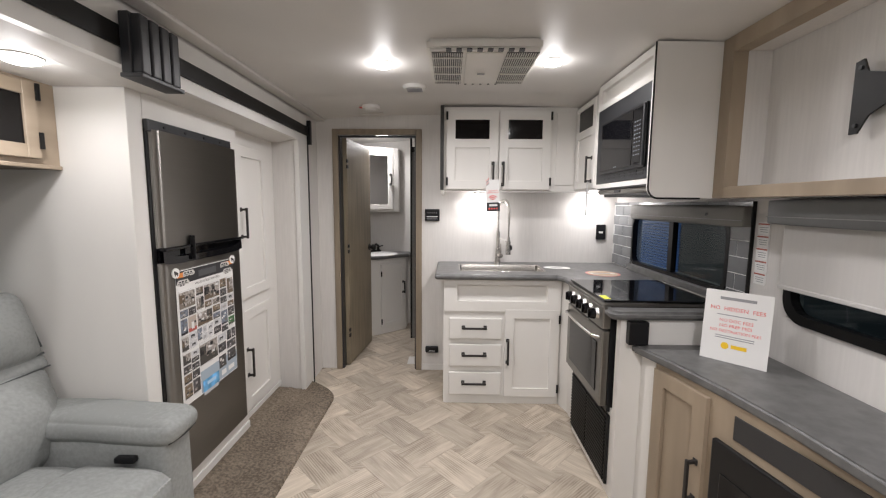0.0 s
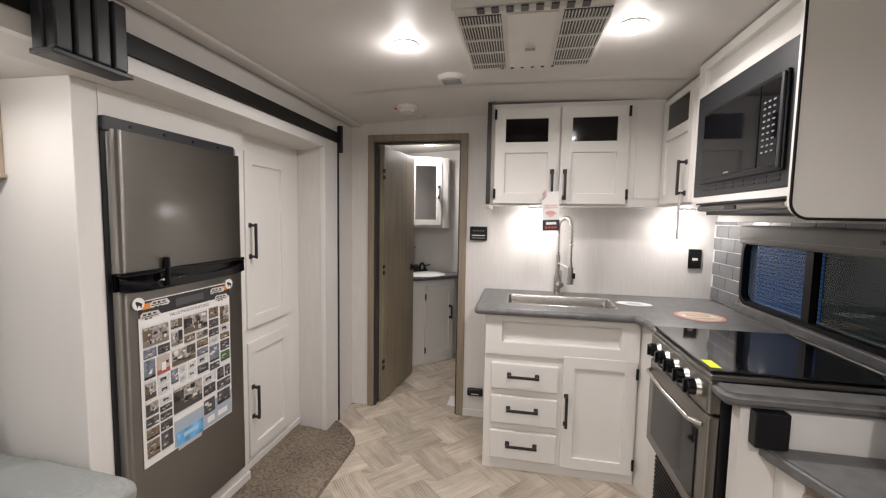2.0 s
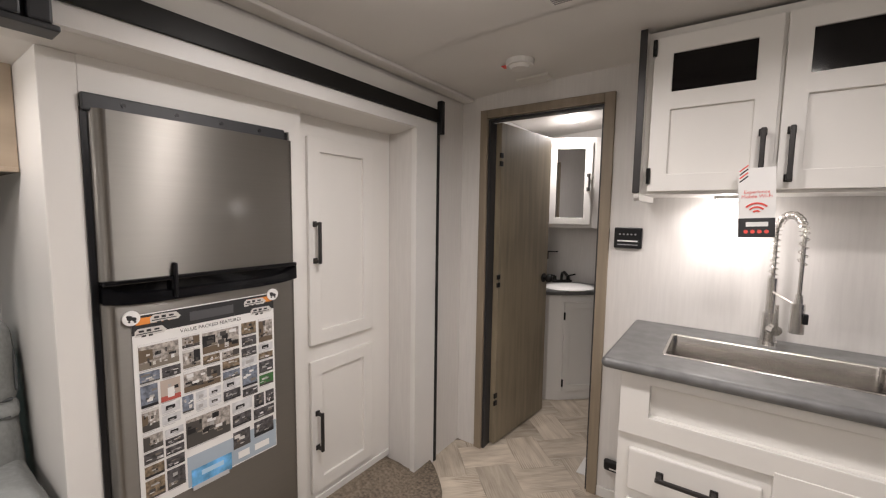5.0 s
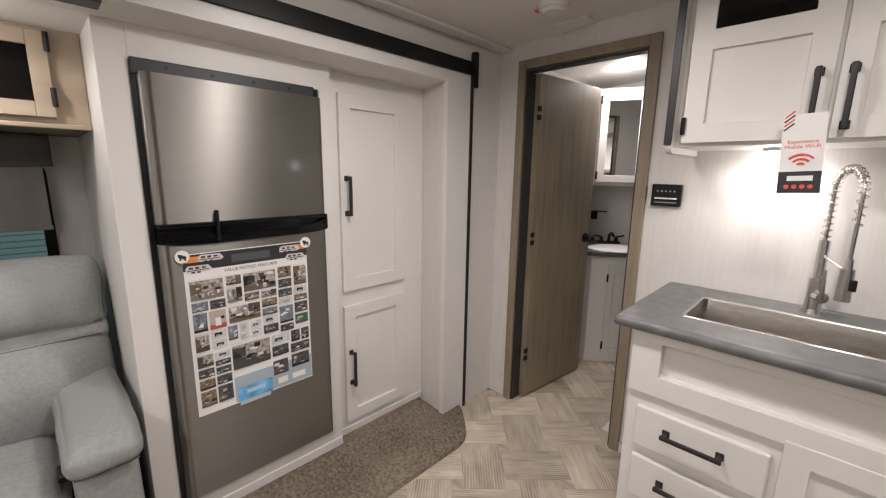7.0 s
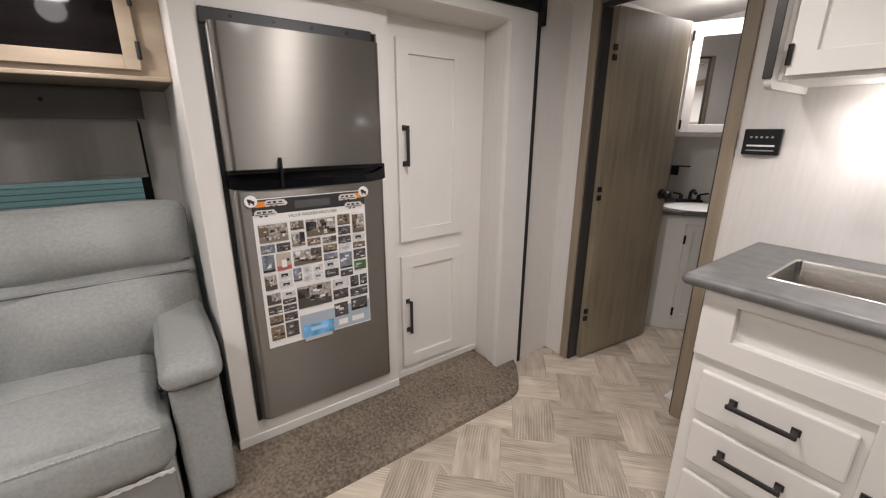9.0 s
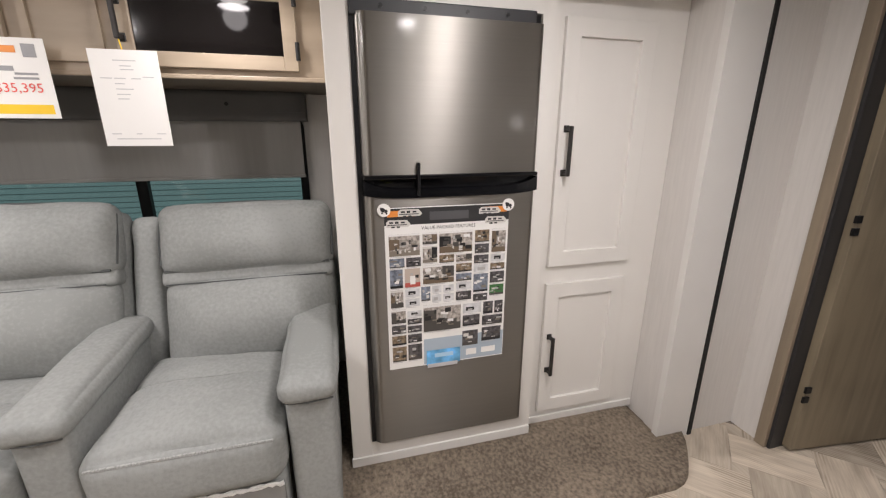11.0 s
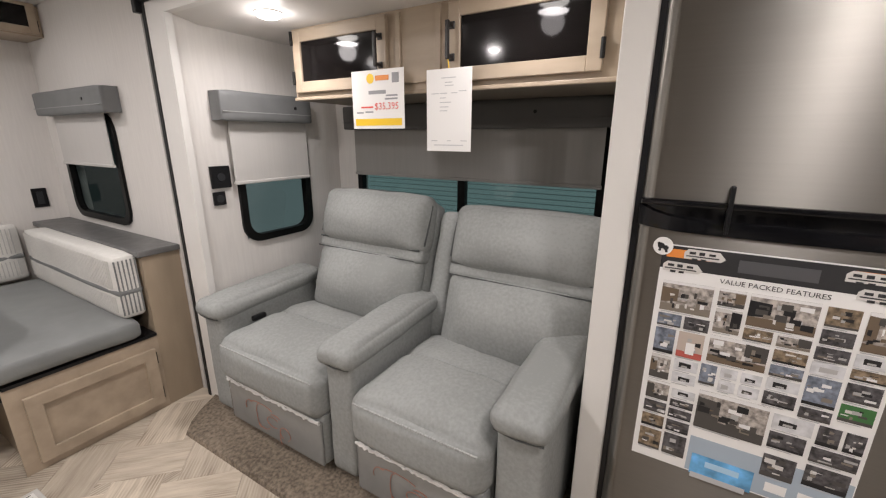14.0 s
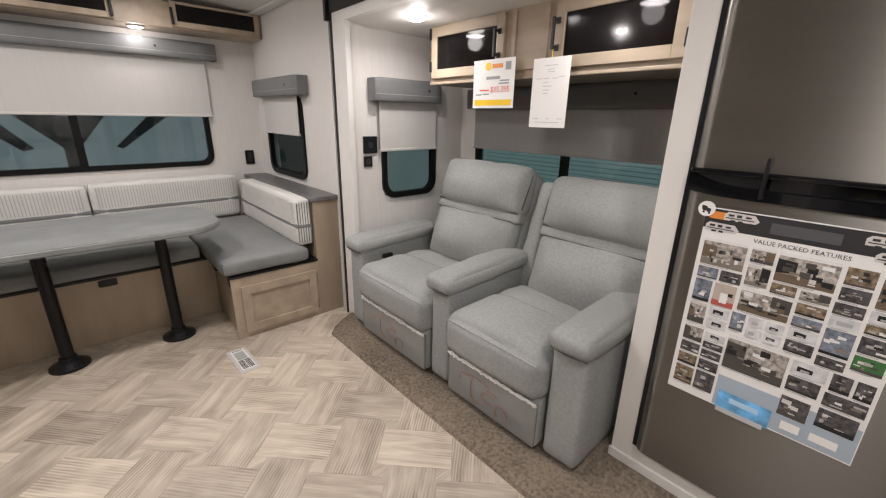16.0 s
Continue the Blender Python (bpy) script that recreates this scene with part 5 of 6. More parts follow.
tg = root("price_tag", -1.14, 0.905, 1.34, "white price card hanging from the cabinet handle", "price tag")
m = face(-1.14, 0.775, 1.340, 90)
part("card", bm_map(box(B(), 0, 0.255, -0.0015, 0, 0, 0.215), m), PAPER, tg)
part("yellow_bar", bm_map(box(B(), 0.012, 0.243, -0.0022, -0.0015, 0.012, 0.038), m), YELLOW, tg)
text(tg, "$35,395", m @ pose(0.172, -0.0025, 0.082), 0.036, RED)
part("red_line", bm_map(box(B(), 0.045, 0.105, -0.0022, -0.0015, 0.078, 0.084), m), RED, tg)
part("badge", bm_map(cyl(B(), (0.095, -0.0015, 0.185), (0.095, -0.0024, 0.185), 0.018, n=16), m), YELLOW, tg)
part("logo_bar", bm_map(box(B(), 0.12, 0.185, -0.0022, -0.0015, 0.176, 0.194), m), ORANGE, tg)
part("grey_block", bm_map(box(B(), 0.20, 0.232, -0.0022, -0.0015, 0.165, 0.200), m), GREYPRINT, tg)
part("title_bar", bm_map(box(B(), 0.085, 0.17, -0.0022, -0.0015, 0.128, 0.141), m), GREYPRINT, tg)
for x0, x1, z in ((0.17, 0.225, 0.118), (0.165, 0.225, 0.106), (0.02, 0.055, 0.058), (0.065, 0.105, 0.060)):
    part("print_line", bm_map(box(B(), x0, x1, -0.0022, -0.0015, z, z + 0.006), m), GREYPRINT, tg)
part("cord", tube(B(), [(-1.142, 0.905, 1.552), (-1.138, 0.90, 1.59)], 0.002, 5), DARKPRINT, tg)
ls = root("spec_sheet", -1.14, 1.22, 1.26, "white laminated sheet hanging from the cabinet handle", "paper sheet")
m = face(-1.14, 1.130, 1.260, 90)
part("sheet", bm_map(box(B(), 0, 0.180, -0.0015, 0, 0, 0.276), m), PAPER, ls)
for x0, x1, z in ((0.06, 0.12, 0.245), (0.075, 0.105, 0.23), (0.075, 0.11, 0.22), (0.02, 0.05, 0.195), (0.055, 0.085, 0.195), (0.10, 0.125, 0.195), (0.13, 0.16, 0.20), (0.055, 0.08, 0.18), (0.055, 0.10, 0.165), (0.055, 0.09, 0.15), (0.055, 0.085, 0.137), (0.02, 0.045, 0.035), (0.085, 0.10, 0.035), (0.14, 0.165, 0.035), (0.03, 0.15, 0.02)):
    part("print_line", bm_map(box(B(), x0, x1, -0.002, -0.0015, z, z + 0.0028), m), FAINTPRINT, ls)
part("cord", tube(B(), [(-1.142, 1.22, 1.53), (-1.138, 1.215, 1.58)], 0.002, 5), YELLOW, ls)

for z0, z1, y0 in ((1.078, 1.178, -0.982), (1.0, 1.062, -0.945)):
    o = root("outlet", -0.93, SY0, z0, "square black outlet plate on the slide-out end wall", "outlet", "end wall outlets")
    part("plate", box(B(), y0, -0.888, SY0 + 0.001, SY0 + 0.012, z0, z1, 0.003), BLACK, o)
    part("socket", cyl(B(), ((y0 - 0.888) / 2, SY0 + 0.012, (z0 + z1) / 2), ((y0 - 0.888) / 2, SY0 + 0.016, (z0 + z1) / 2), 0.018, n=14), DARKGREY, o)

# ---- poster on the refrigerator ----
random.seed(11)
po = root("poster", -0.883, 2.16, 0.48, "white feature poster with rows of photographs held by round magnets", "poster")
PW, PH = 0.432, 0.588
SNIPS = [material("photo_detail", c, 0.4) for c in ((0.36, 0.31, 0.26), (0.04, 0.035, 0.035), (0.18, 0.13, 0.09), (0.30, 0.30, 0.31), (0.10, 0.09, 0.085), (0.62, 0.60, 0.57), (0.06, 0.06, 0.07), (0.24, 0.21, 0.18))]
pm = face(-0.9035, 1.945, 0.482, 90)


def on_poster(name, x0, x1, z0, z1, mat, lift=0.0012, label=""):
    return part(name, bm_map(box(B(), x0, x1, -lift - 0.0006, -lift, z0, z1), pm), mat, po, label)


part("sheet", bm_map(box(B(), 0, PW, -0.0012, 0, 0, PH), pm), PAPER, po)
on_poster("header_band", 0.0, PW, PH - 0.058, PH - 0.003, DARKPRINT)
on_poster("footer_band", 0.125, PW - 0.002, 0.004, 0.105, material("pale_blue_print", (0.38, 0.45, 0.52), 0.4))
for x0, x1 in ((0.01, 0.10), (0.335, 0.425)):
    on_poster("orange_flash", x0, x1, PH - 0.03, PH - 0.010, ORANGE, 0.002)
on_poster("logo_bar", 0.15, 0.285, PH - 0.046, PH - 0.018, material("dim_grey_print", (0.085, 0.085, 0.09), 0.4), 0.002)
for x0, z0 in ((0.045, PH - 0.032), (0.006, PH - 0.066), (0.322, PH - 0.036), (0.345, PH - 0.070)):
    bm = B()
    f = bm.faces.new([bm.verts.new((x0 + 0.08 * a_, -0.0030, z0 + 0.026 * c_)) for a_, c_ in ((0.0, 0.1), (0.9, 0.1), (1.0, 0.4), (0.85, 0.95), (0.1, 1.0), (0.0, 0.7))])
    tp = part("trailer_picture", bm_map(bm, pm), SNIPS[5], po)
    for a0, a1, c0, c1 in ((0.05, 0.85, 0.32, 0.42), (0.12, 0.28, 0.55, 0.78), (0.36, 0.5, 0.52, 0.8), (0.60, 0.76, 0.55, 0.75), (0.2, 0.34, 0.0, 0.2), (0.42, 0.55, 0.0, 0.2)):
        part("detail", bm_map(box(B(), x0 + 0.08 * a0, x0 + 0.08 * a1, -0.0036, -0.0031, z0 + 0.026 * c0, z0 + 0.026 * c1), pm), DARKPRINT, tp)
text(po, "VALUE PACKED FEATURES", pm @ pose(PW / 2, -0.0022, PH - 0.072), 0.016, DARKPRINT)


def photo_mat(name, tone_, low, high, scale):
    """A printed picture: soft blotches of one tone with a darker lower half."""
    m_ = material(name, tone_, 0.35)
    nt_ = m_.node_tree
    tc = nt_.nodes.new("ShaderNodeTexCoord")
    no = nt_.nodes.new("ShaderNodeTexNoise")
    no.inputs["Scale"].default_value, no.inputs["Detail"].default_value = scale, 3
    mp = nt_.nodes.new("ShaderNodeMapRange")
    mp.inputs["From Min"].default_value, mp.inputs["From Max"].default_value = 0.35, 0.65
    mp.inputs["To Min"].default_value, mp.inputs["To Max"].default_value = low, high
    nt_.links.new(tc.outputs["Object"], no.inputs["Vector"])
    nt_.links.new(no.outputs["Fac"], mp.inputs["Value"])
    sc = nt_.nodes.new("ShaderNodeVectorMath")
    sc.operation = "SCALE"
    sc.inputs[0].default_value = tone_
    nt_.links.new(mp.outputs[0], sc.inputs["Scale"])
    nt_.links.new(sc.outputs[0], nt_.nodes["Principled BSDF"].inputs["Base Color"])
    return m_


ROOM = photo_mat("photo_room", (0.36, 0.325, 0.295), 0.5, 1.5, 80)
NIGHT = photo_mat("photo_dark", (0.055, 0.052, 0.055), 0.5, 2.2, 70)
STUDIO = photo_mat("photo_white", (0.62, 0.62, 0.63), 0.85, 1.15, 40)
TIMBER = photo_mat("photo_wood", (0.20, 0.15, 0.10), 0.5, 1.6, 80)
STEELBLUE = photo_mat("photo_blue_grey", (0.15, 0.17, 0.21), 0.6, 1.7, 60)
SNIP = [material("photo_detail", c, 0.4) for c in ((0.62, 0.60, 0.57), (0.015, 0.015, 0.017), (0.15, 0.11, 0.075), (0.42, 0.41, 0.40), (0.07, 0.065, 0.06), (0.75, 0.74, 0.73), (0.22, 0.19, 0.155), (0.45, 0.10, 0.08))]


def picture(ph, kind_, x0, x1, z0, z1):
    """The shapes in one small photograph, in thin layers over its ground."""
    w_, h_ = x1 - x0, z1 - z0
    layer = [0]

    def shape(a0, a1, c0, c1, tone_, slant=0.0):
        layer[0] += 1
        y_ = -0.0029 - 0.00012 * layer[0]
        bm_ = B()
        bm_.faces.new([bm_.verts.new((x0 + w_ * a, y_, z0 + h_ * c)) for a, c in ((a0, c0), (a1, c0 + slant), (a1, c1 - slant * 0.5), (a0, c1))])
        part("detail", bm_map(bm_, pm), tone_, ph)

    R = random.uniform
    if kind_ == "room":
        shape(0, 1, 0, R(0.18, 0.32), SNIP[random.choice((2, 4, 6))])
        shape(0, 1, R(0.86, 0.92), 1, SNIP[random.choice((0, 5))])
        side_ = random.random() < 0.5
        shape(0.0 if side_ else 0.62, 0.34 if side_ else 1.0, R(0.2, 0.3), R(0.75, 0.95), SNIP[random.choice((1, 4, 2))], 0.06)
        for k in range(16 if w_ > 0.08 else 9):
            a, c = R(0.02, 0.80), R(0.08, 0.72)
            shape(a, min(0.98, a + R(0.04, 0.20)), c, min(0.97, c + R(0.04, 0.20)), SNIP[random.choice((0, 1, 1, 1, 3, 5, 4, 4, 2, 6))], R(-0.03, 0.03))
    elif kind_ == "white":
        a, c = R(0.15, 0.3), R(0.15, 0.3)
        shape(a, a + R(0.4, 0.55), c, c + R(0.35, 0.5), SNIP[random.choice((1, 1, 4, 3))], R(0.02, 0.08))
        shape(a + 0.1, a + 0.35, c + 0.05, c + 0.2, SNIP[3])
    else:
        shape(0, 1, 0, R(0.1, 0.25), SNIP[random.choice((1, 4))])
        for k in range(6):
            a, c = R(0.05, 0.70), R(0.12, 0.70)
            shape(a, min(0.97, a + R(0.08, 0.35)), c, min(0.95, c + R(0.04, 0.22)), SNIP[random.choice((0, 3, 3, 4, 5, 1, 6))], R(-0.03, 0.05))


cells = [(0.012, 0.115, 0.425, 0.500), (0.125, 0.175, 0.460, 0.500), (0.125, 0.175, 0.395, 0.452), (0.183, 0.300, 0.425, 0.500), (0.310, 0.362, 0.455, 0.498), (0.310, 0.362, 0.415, 0.448),
         (0.372, 0.424, 0.415, 0.500), (0.012, 0.062, 0.385, 0.417), (0.068, 0.118, 0.385, 0.417), (0.183, 0.235, 0.390, 0.418), (0.243, 0.300, 0.390, 0.418), (0.308, 0.362, 0.378, 0.408), (0.370, 0.424, 0.380, 0.408),
         (0.012, 0.055, 0.312, 0.378), (0.062, 0.115, 0.312, 0.378), (0.125, 0.235, 0.318, 0.385), (0.243, 0.300, 0.352, 0.382), (0.243, 0.300, 0.318, 0.345), (0.308, 0.362, 0.345, 0.372), (0.370, 0.424, 0.350, 0.374),
         (0.012, 0.055, 0.240, 0.304), (0.062, 0.112, 0.275, 0.304), (0.062, 0.112, 0.240, 0.268), (0.118, 0.150, 0.255, 0.308), (0.157, 0.190, 0.282, 0.308), (0.197, 0.235, 0.282, 0.308), (0.157, 0.190, 0.248, 0.275), (0.197, 0.235, 0.248, 0.275),
         (0.243, 0.300, 0.285, 0.312), (0.243, 0.300, 0.245, 0.278), (0.308, 0.362, 0.270, 0.338), (0.370, 0.424, 0.300, 0.342), (0.370, 0.424, 0.252, 0.292), (0.308, 0.362, 0.235, 0.262),
         (0.012, 0.062, 0.180, 0.232), (0.068, 0.118, 0.200, 0.222), (0.068, 0.118, 0.172, 0.192), (0.125, 0.262, 0.135, 0.238), (0.270, 0.340, 0.190, 0.228), (0.348, 0.385, 0.180, 0.228), (0.392, 0.424, 0.180, 0.228),
         (0.012, 0.062, 0.140, 0.172), (0.068, 0.118, 0.140, 0.165), (0.012, 0.062, 0.096, 0.132), (0.068, 0.118, 0.100, 0.132), (0.012, 0.062, 0.030, 0.088), (0.068, 0.118, 0.030, 0.092),
         (0.270, 0.335, 0.140, 0.182), (0.345, 0.424, 0.135, 0.172), (0.270, 0.330, 0.060, 0.120), (0.345, 0.420, 0.070, 0.125)]
ROOMS, WHITES, TIMBERS, BLUES = (0, 1, 2, 3, 6, 10, 15, 20, 34, 37), (12, 18, 21, 22, 24, 25, 26, 27, 28, 35, 38), (4, 9, 16, 19, 43, 45), (7, 13, 17, 23, 30)
for i, (x0, x1, z0, z1) in enumerate(cells):
    kind_, mt = ("room", ROOM) if i in ROOMS else ("white", STUDIO) if i in WHITES else ("dark", TIMBER) if i in TIMBERS else ("dark", STEELBLUE) if i in BLUES else ("dark", NIGHT)
    if i == 14:
        kind_, mt = "none", material("rose_print", (0.50, 0.42, 0.36), 0.4)
    if i == 32:
        mt = material("green_print", (0.05, 0.16, 0.05), 0.4)
    ph = on_poster("photo", x0, x1, z0, z1, mt, 0.0022)
    picture(ph, kind_, x0, x1, z0, z1)
    if i == 14:
        on_poster("red_floor", x0, x1, z0, z0 + 0.016, SNIP[7], 0.0030)
        on_poster("white_stool", x0 + 0.018, x0 + 0.036, z0 + 0.010, z0 + 0.040, PAPER, 0.0034)
    # a faint caption below each picture
    on_poster("caption", x0 + 0.002, x0 + (x1 - x0) * 0.7, z0 - 0.0042, z0 - 0.0026, FAINTPRINT, 0.0021)
on_poster("blue_card", 0.135, 0.262, -0.002, 0.058, photo_mat("blue_card_print", (0.13, 0.38, 0.66), 0.7, 1.5, 22), 0.003)
on_poster("card_light", 0.165, 0.235, 0.028, 0.044, material("pale_card_blue", (0.42, 0.62, 0.80), 0.4), 0.0037)
on_poster("card_strip", 0.138, 0.252, -0.012, 0.003, FAINTPRINT, 0.0037)
on_poster("white_label", 0.285, 0.325, 0.02, 0.045, PAPER, 0.003)
on_poster("white_label", 0.345, 0.400, 0.022, 0.045, PAPER, 0.003)
for x in (0.0, PW - 0.004):
    mg = part("magnet", bm_map(cyl(B(), (x, -0.001, PH - 0.006), (x, -0.006, PH - 0.006), 0.021, 0.021, 24), pm), PAPER, po, "round white magnet with a dark emblem")
    for ex, ez, er in ((-0.004, 0.001, 0.0075), (0.006, -0.003, 0.006), (-0.009, 0.006, 0.0035), (0.008, -0.011, 0.003), (-0.006, -0.009, 0.003)):
        part("emblem", bm_map(cyl(B(), (x + ex, -0.0058, PH - 0.006 + ez), (x + ex, -0.0066, PH - 0.006 + ez), er, n=9), pm), DARKPRINT, mg)
part("badge", box(B(), -0.9045, -0.9038, 2.125, 2.175, 1.556, 1.561), STEEL, up_door)

# ---- dinette ----
de = root("dinette_end_cabinet", -0.74, -0.75, 0.0, "tan wood end cabinet with a dark grey top behind the bench", "cabinet")
part("body", box(B(), XL + 0.002, -0.652, YF + 0.002, -0.115, 0.0, 0.775, 0.002), TAN, de)
part("cabinet_top", box(B(), XL + 0.002, -0.635, YF + 0.002, -0.10, 0.777, 0.805, 0.005), COUNTER, de)
lb = root("dinette_bench", -0.4, -0.6, 0.0, "tan wood bench base with a framed access door", "bench")
part("base", box(B(), -0.65, -0.145, YF + 0.002, -0.118, 0.0, 0.385, 0.002), TAN, lb)
part("front_stile", box(B(), -0.652, -0.12, -0.118, -0.112, 0.0, 0.385), MAPLE, lb)
d = shaker(lb, face(-0.168, -0.112, 0.035, 180), 0.46, 0.295, MAPLE, rail=0.05)
for y in (0.06, 0.25):
    hinge(d, face(-0.628, -0.118, y, 180))
part("black_edge", box(B(), -0.652, -0.125, YF + 0.1, -0.108, 0.386, 0.40), BLACK, lb)
part("latch", soft(B(), -0.15, -0.115, -0.16, -0.115, 0.335, 0.39, 0.01, cuts=3), BLACK, lb)
part("latch", soft(B(), -0.145, -0.118, -0.52, -0.45, 0.335, 0.385, 0.01, cuts=3), BLACK, lb)
fb = root("dinette_front_bench", 0.7, -1.0, 0.0, "tan wood bench base along the front wall", "bench")
part("base", box(B(), -0.143, XR - 0.002, YF + 0.002, -0.575, 0.0, 0.385, 0.002), TAN, fb)
part("black_edge", box(B(), -0.143, XR - 0.002, YF + 0.1, -0.57, 0.386, 0.40), BLACK, fb)
part("latch", soft(B(), 0.36, 0.45, -0.592, -0.572, 0.335, 0.382, 0.008, cuts=3), BLACK, fb)
c1 = root("seat_cushion", -0.37, -0.7, 0.40, "grey vinyl seat cushion on the dinette bench", "cushion", "dinette seat cushions")
part("cushion", soft(B(), -0.60, -0.085, -1.28, -0.095, 0.402, 0.50, 0.035, (0, 0, 0.012)), SEATVINYL, c1, smooth=True)
c2 = root("seat_cushion", 0.7, -0.9, 0.40, "grey vinyl seat cushion along the front wall", "cushion", "dinette seat cushions")
part("cushion", soft(B(), -0.075, XR - 0.01, -1.28, -0.545, 0.402, 0.495, 0.03, (0, 0, 0.012)), SEATVINYL, c2, smooth=True)


def striped(x0, x1, y0, y1, z0, z1, axis, label, ink=None):
    """A back cushion in upright stripes with a grey band across."""
    ob = root("back_cushion", (x0 + x1) / 2, (y0 + y1) / 2, z0, label, "cushion", "dinette back cushions")
    part("body", soft(B(), x0, x1, y0, y1, z0, z1, 0.025, (0, 0, 0.004)), STRIPE, ob, smooth=True)
    h = z1 - z0
    bm = B()
    soft(bm, x0 - 0.002, x1 + 0.002, y0 - 0.002, y1 + 0.002, z0 + h * 0.36, z0 + h * 0.50, 0.02, (0.001, 0.001, 0), cuts=5)
    part("grey_band", bm, STRIPEGREY, ob, smooth=True)
    st = B()
    lo_, hi_ = (y0, y1) if axis == "y" else (x0, x1)
    n = int((hi_ - lo_ - 0.06) / 0.017)
    for i in range(n):
        u = lo_ + 0.035 + 0.017 * i
        for a, b in ((z0 + 0.03, z0 + h * 0.36), (z0 + h * 0.50, z1 - 0.022)):
            if axis == "y":
                box(st, x0 - 0.0015, x1 + 0.0015, u, u + 0.0045, a, b)
            else:
                box(st, u, u + 0.0045, y0 - 0.0015, y1 + 0.0015, a, b)
    tagged(part("stripes", st, ink or PINSTRIPE, ob), kind="stuff")
    return ob


cb = striped(-0.650, -0.545, -1.27, -0.135, 0.495, 0.795, "y", "white and grey striped back cushion on the bench end", material("faint_stripe", (0.53, 0.52, 0.495), 0.8))
st = B()
for i in range(6):
    box(st, -0.638 + 0.016 * i, -0.632 + 0.016 * i, -0.137, -0.1335, 0.52, 0.775)
tagged(part("end_stripes", st, STRIPEGREY, cb), kind="stuff")
striped(-0.54, 0.388, -1.405, -1.285, 0.495, 0.822, "x", "white and grey striped back cushion under the front window")
striped(0.395, 1.45, -1.405, -1.285, 0.495, 0.818, "x", "white and grey striped back cushion under the front window")

tb = root("dinette_table", 0.4, -0.4, 0.0, "pale grey laminate table on two black pedestal legs", "table")
part("tabletop", prism(B(), rounded(-0.145, 1.25, -0.74, -0.07, (0.20, 0.1, 0.1, 0.20), 8), 0.688, 0.72, 0.006), TABLE, tb)
for x in (0.137, 0.637):
    lg = part("leg", cyl(B(), (x, -0.40, 0.02), (x, -0.40, 0.688), 0.029, n=20), BLACK, tb, "black tubular pedestal leg", True)
    part("foot", cyl(cyl(cyl(B(), (x, -0.40, 0.0), (x, -0.40, 0.012), 0.088, 0.085, 28), (x, -0.40, 0.012), (x, -0.40, 0.035), 0.080, 0.045, 28), (x, -0.40, 0.035), (x, -0.40, 0.06), 0.042, 0.036, 24), BLACK, lg)
    part("collar", cyl(B(), (x, -0.40, 0.67), (x, -0.40, 0.687), 0.07, 0.07, 24), BLACK, lg)

fo = root("front_overhead_cabinet", 0.3, -1.28, 1.82, "light wood overhead cabinet with dark glass doors", "cabinet")
part("carcass", box(B(), XL + 0.002, 1.5, YF + 0.002, -1.155, 1.825, 1.975), MAPLE, fo)
for x0 in (-0.24, 0.62, 1.45):
    w, h, rl = 0.56, 0.15, 0.035
    m = face(x0, -1.155, 1.832, 180)
    bm = B()
    for q in ((0, rl, 0, h), (w - rl, w, 0, h), (rl, w - rl, 0, rl), (rl, w - rl, h - 0.015, h)):
        box(bm, q[0], q[1], -0.018, 0, q[2], q[3], 0.002, 1)
    d = part("door", bm_map(bm, m), MAPLE, fo)
    part("pane", bm_map(box(B(), rl, w - rl, -0.010, -0.003, rl, h - 0.015), m), CABGLASS, d, "dark glass pane")
    hinge(d, face(x0 - (w if x0 < 0 else 0), -1.163, 1.85, 180))
    part("handle", bm_map(box(B(), -0.004 if x0 < 0 else w - 0.02, 0.012 if x0 < 0 else w - 0.004, -0.04, -0.018, 0.01, 0.11, 0.003), m), BLACKMETAL, d, "matt black bar handle")
u = root("under_cabinet_light", -0.05, -1.27, 1.80, "small round light under the front cabinet, on", "light", "under-cabinet lights")
part("rim", cyl(B(), (-0.05, -1.25, 1.825), (-0.05, -1.25, 1.815), 0.05, 0.047, 20), TRIM, u)
ln = part("lens", cyl(B(), (-0.05, -1.25, 1.815), (-0.05, -1.25, 1.811), 0.040, 0.035, 20), GLOW, u)
ln.visible_shadow = False
o = root("outlet", -0.70, YF, 0.86, "black outlet plate on the front wall", "outlet")
part("plate", box(B(), -0.735, -0.665, YF + 0.001, YF + 0.010, 0.885, 1.0, 0.003), BLACK, o)
part("socket", box(B(), -0.715, -0.685, YF + 0.010, YF + 0.013, 0.905, 0.98, 0.002), DARKGREY, o)

fv = root("floor_vent", -0.073, 0.126, 0.0, "white metal floor register with dark slots", "floor vent")
vm = pose(-0.073, 0.126, 0.0, 0, 0, 2)
part("plate", bm_map(box(B(), -0.052, 0.052, -0.130, 0.130, 0.0005, 0.004, 0.0015), vm), material("clouded_plastic", (0.50, 0.49, 0.47), 0.35, vary=0.05), fv, "clouded plastic flange")
part("grille", bm_map(box(B(), -0.036, 0.036, -0.112, 0.108, 0.004, 0.0065, 0.001), vm), TRIM, fv)
part("damper", bm_map(box(B(), -0.026, 0.026, -0.085, 0.0, 0.0065, 0.0072, 0.0003), vm), material("damper_grey", (0.36, 0.36, 0.35), 0.5), fv)
part("slot", bm_map(box(B(), -0.026, 0.026, -0.106, -0.101, 0.0066, 0.0071), vm), DARKPRINT, fv)
for i in range(8):
    for x0 in (-0.030, 0.002):
        part("slot", bm_map(box(B(), x0, x0 + 0.028, 0.008 + 0.012 * i, 0.0155 + 0.012 * i, 0.0066, 0.0071), vm), DARKPRINT, fv)

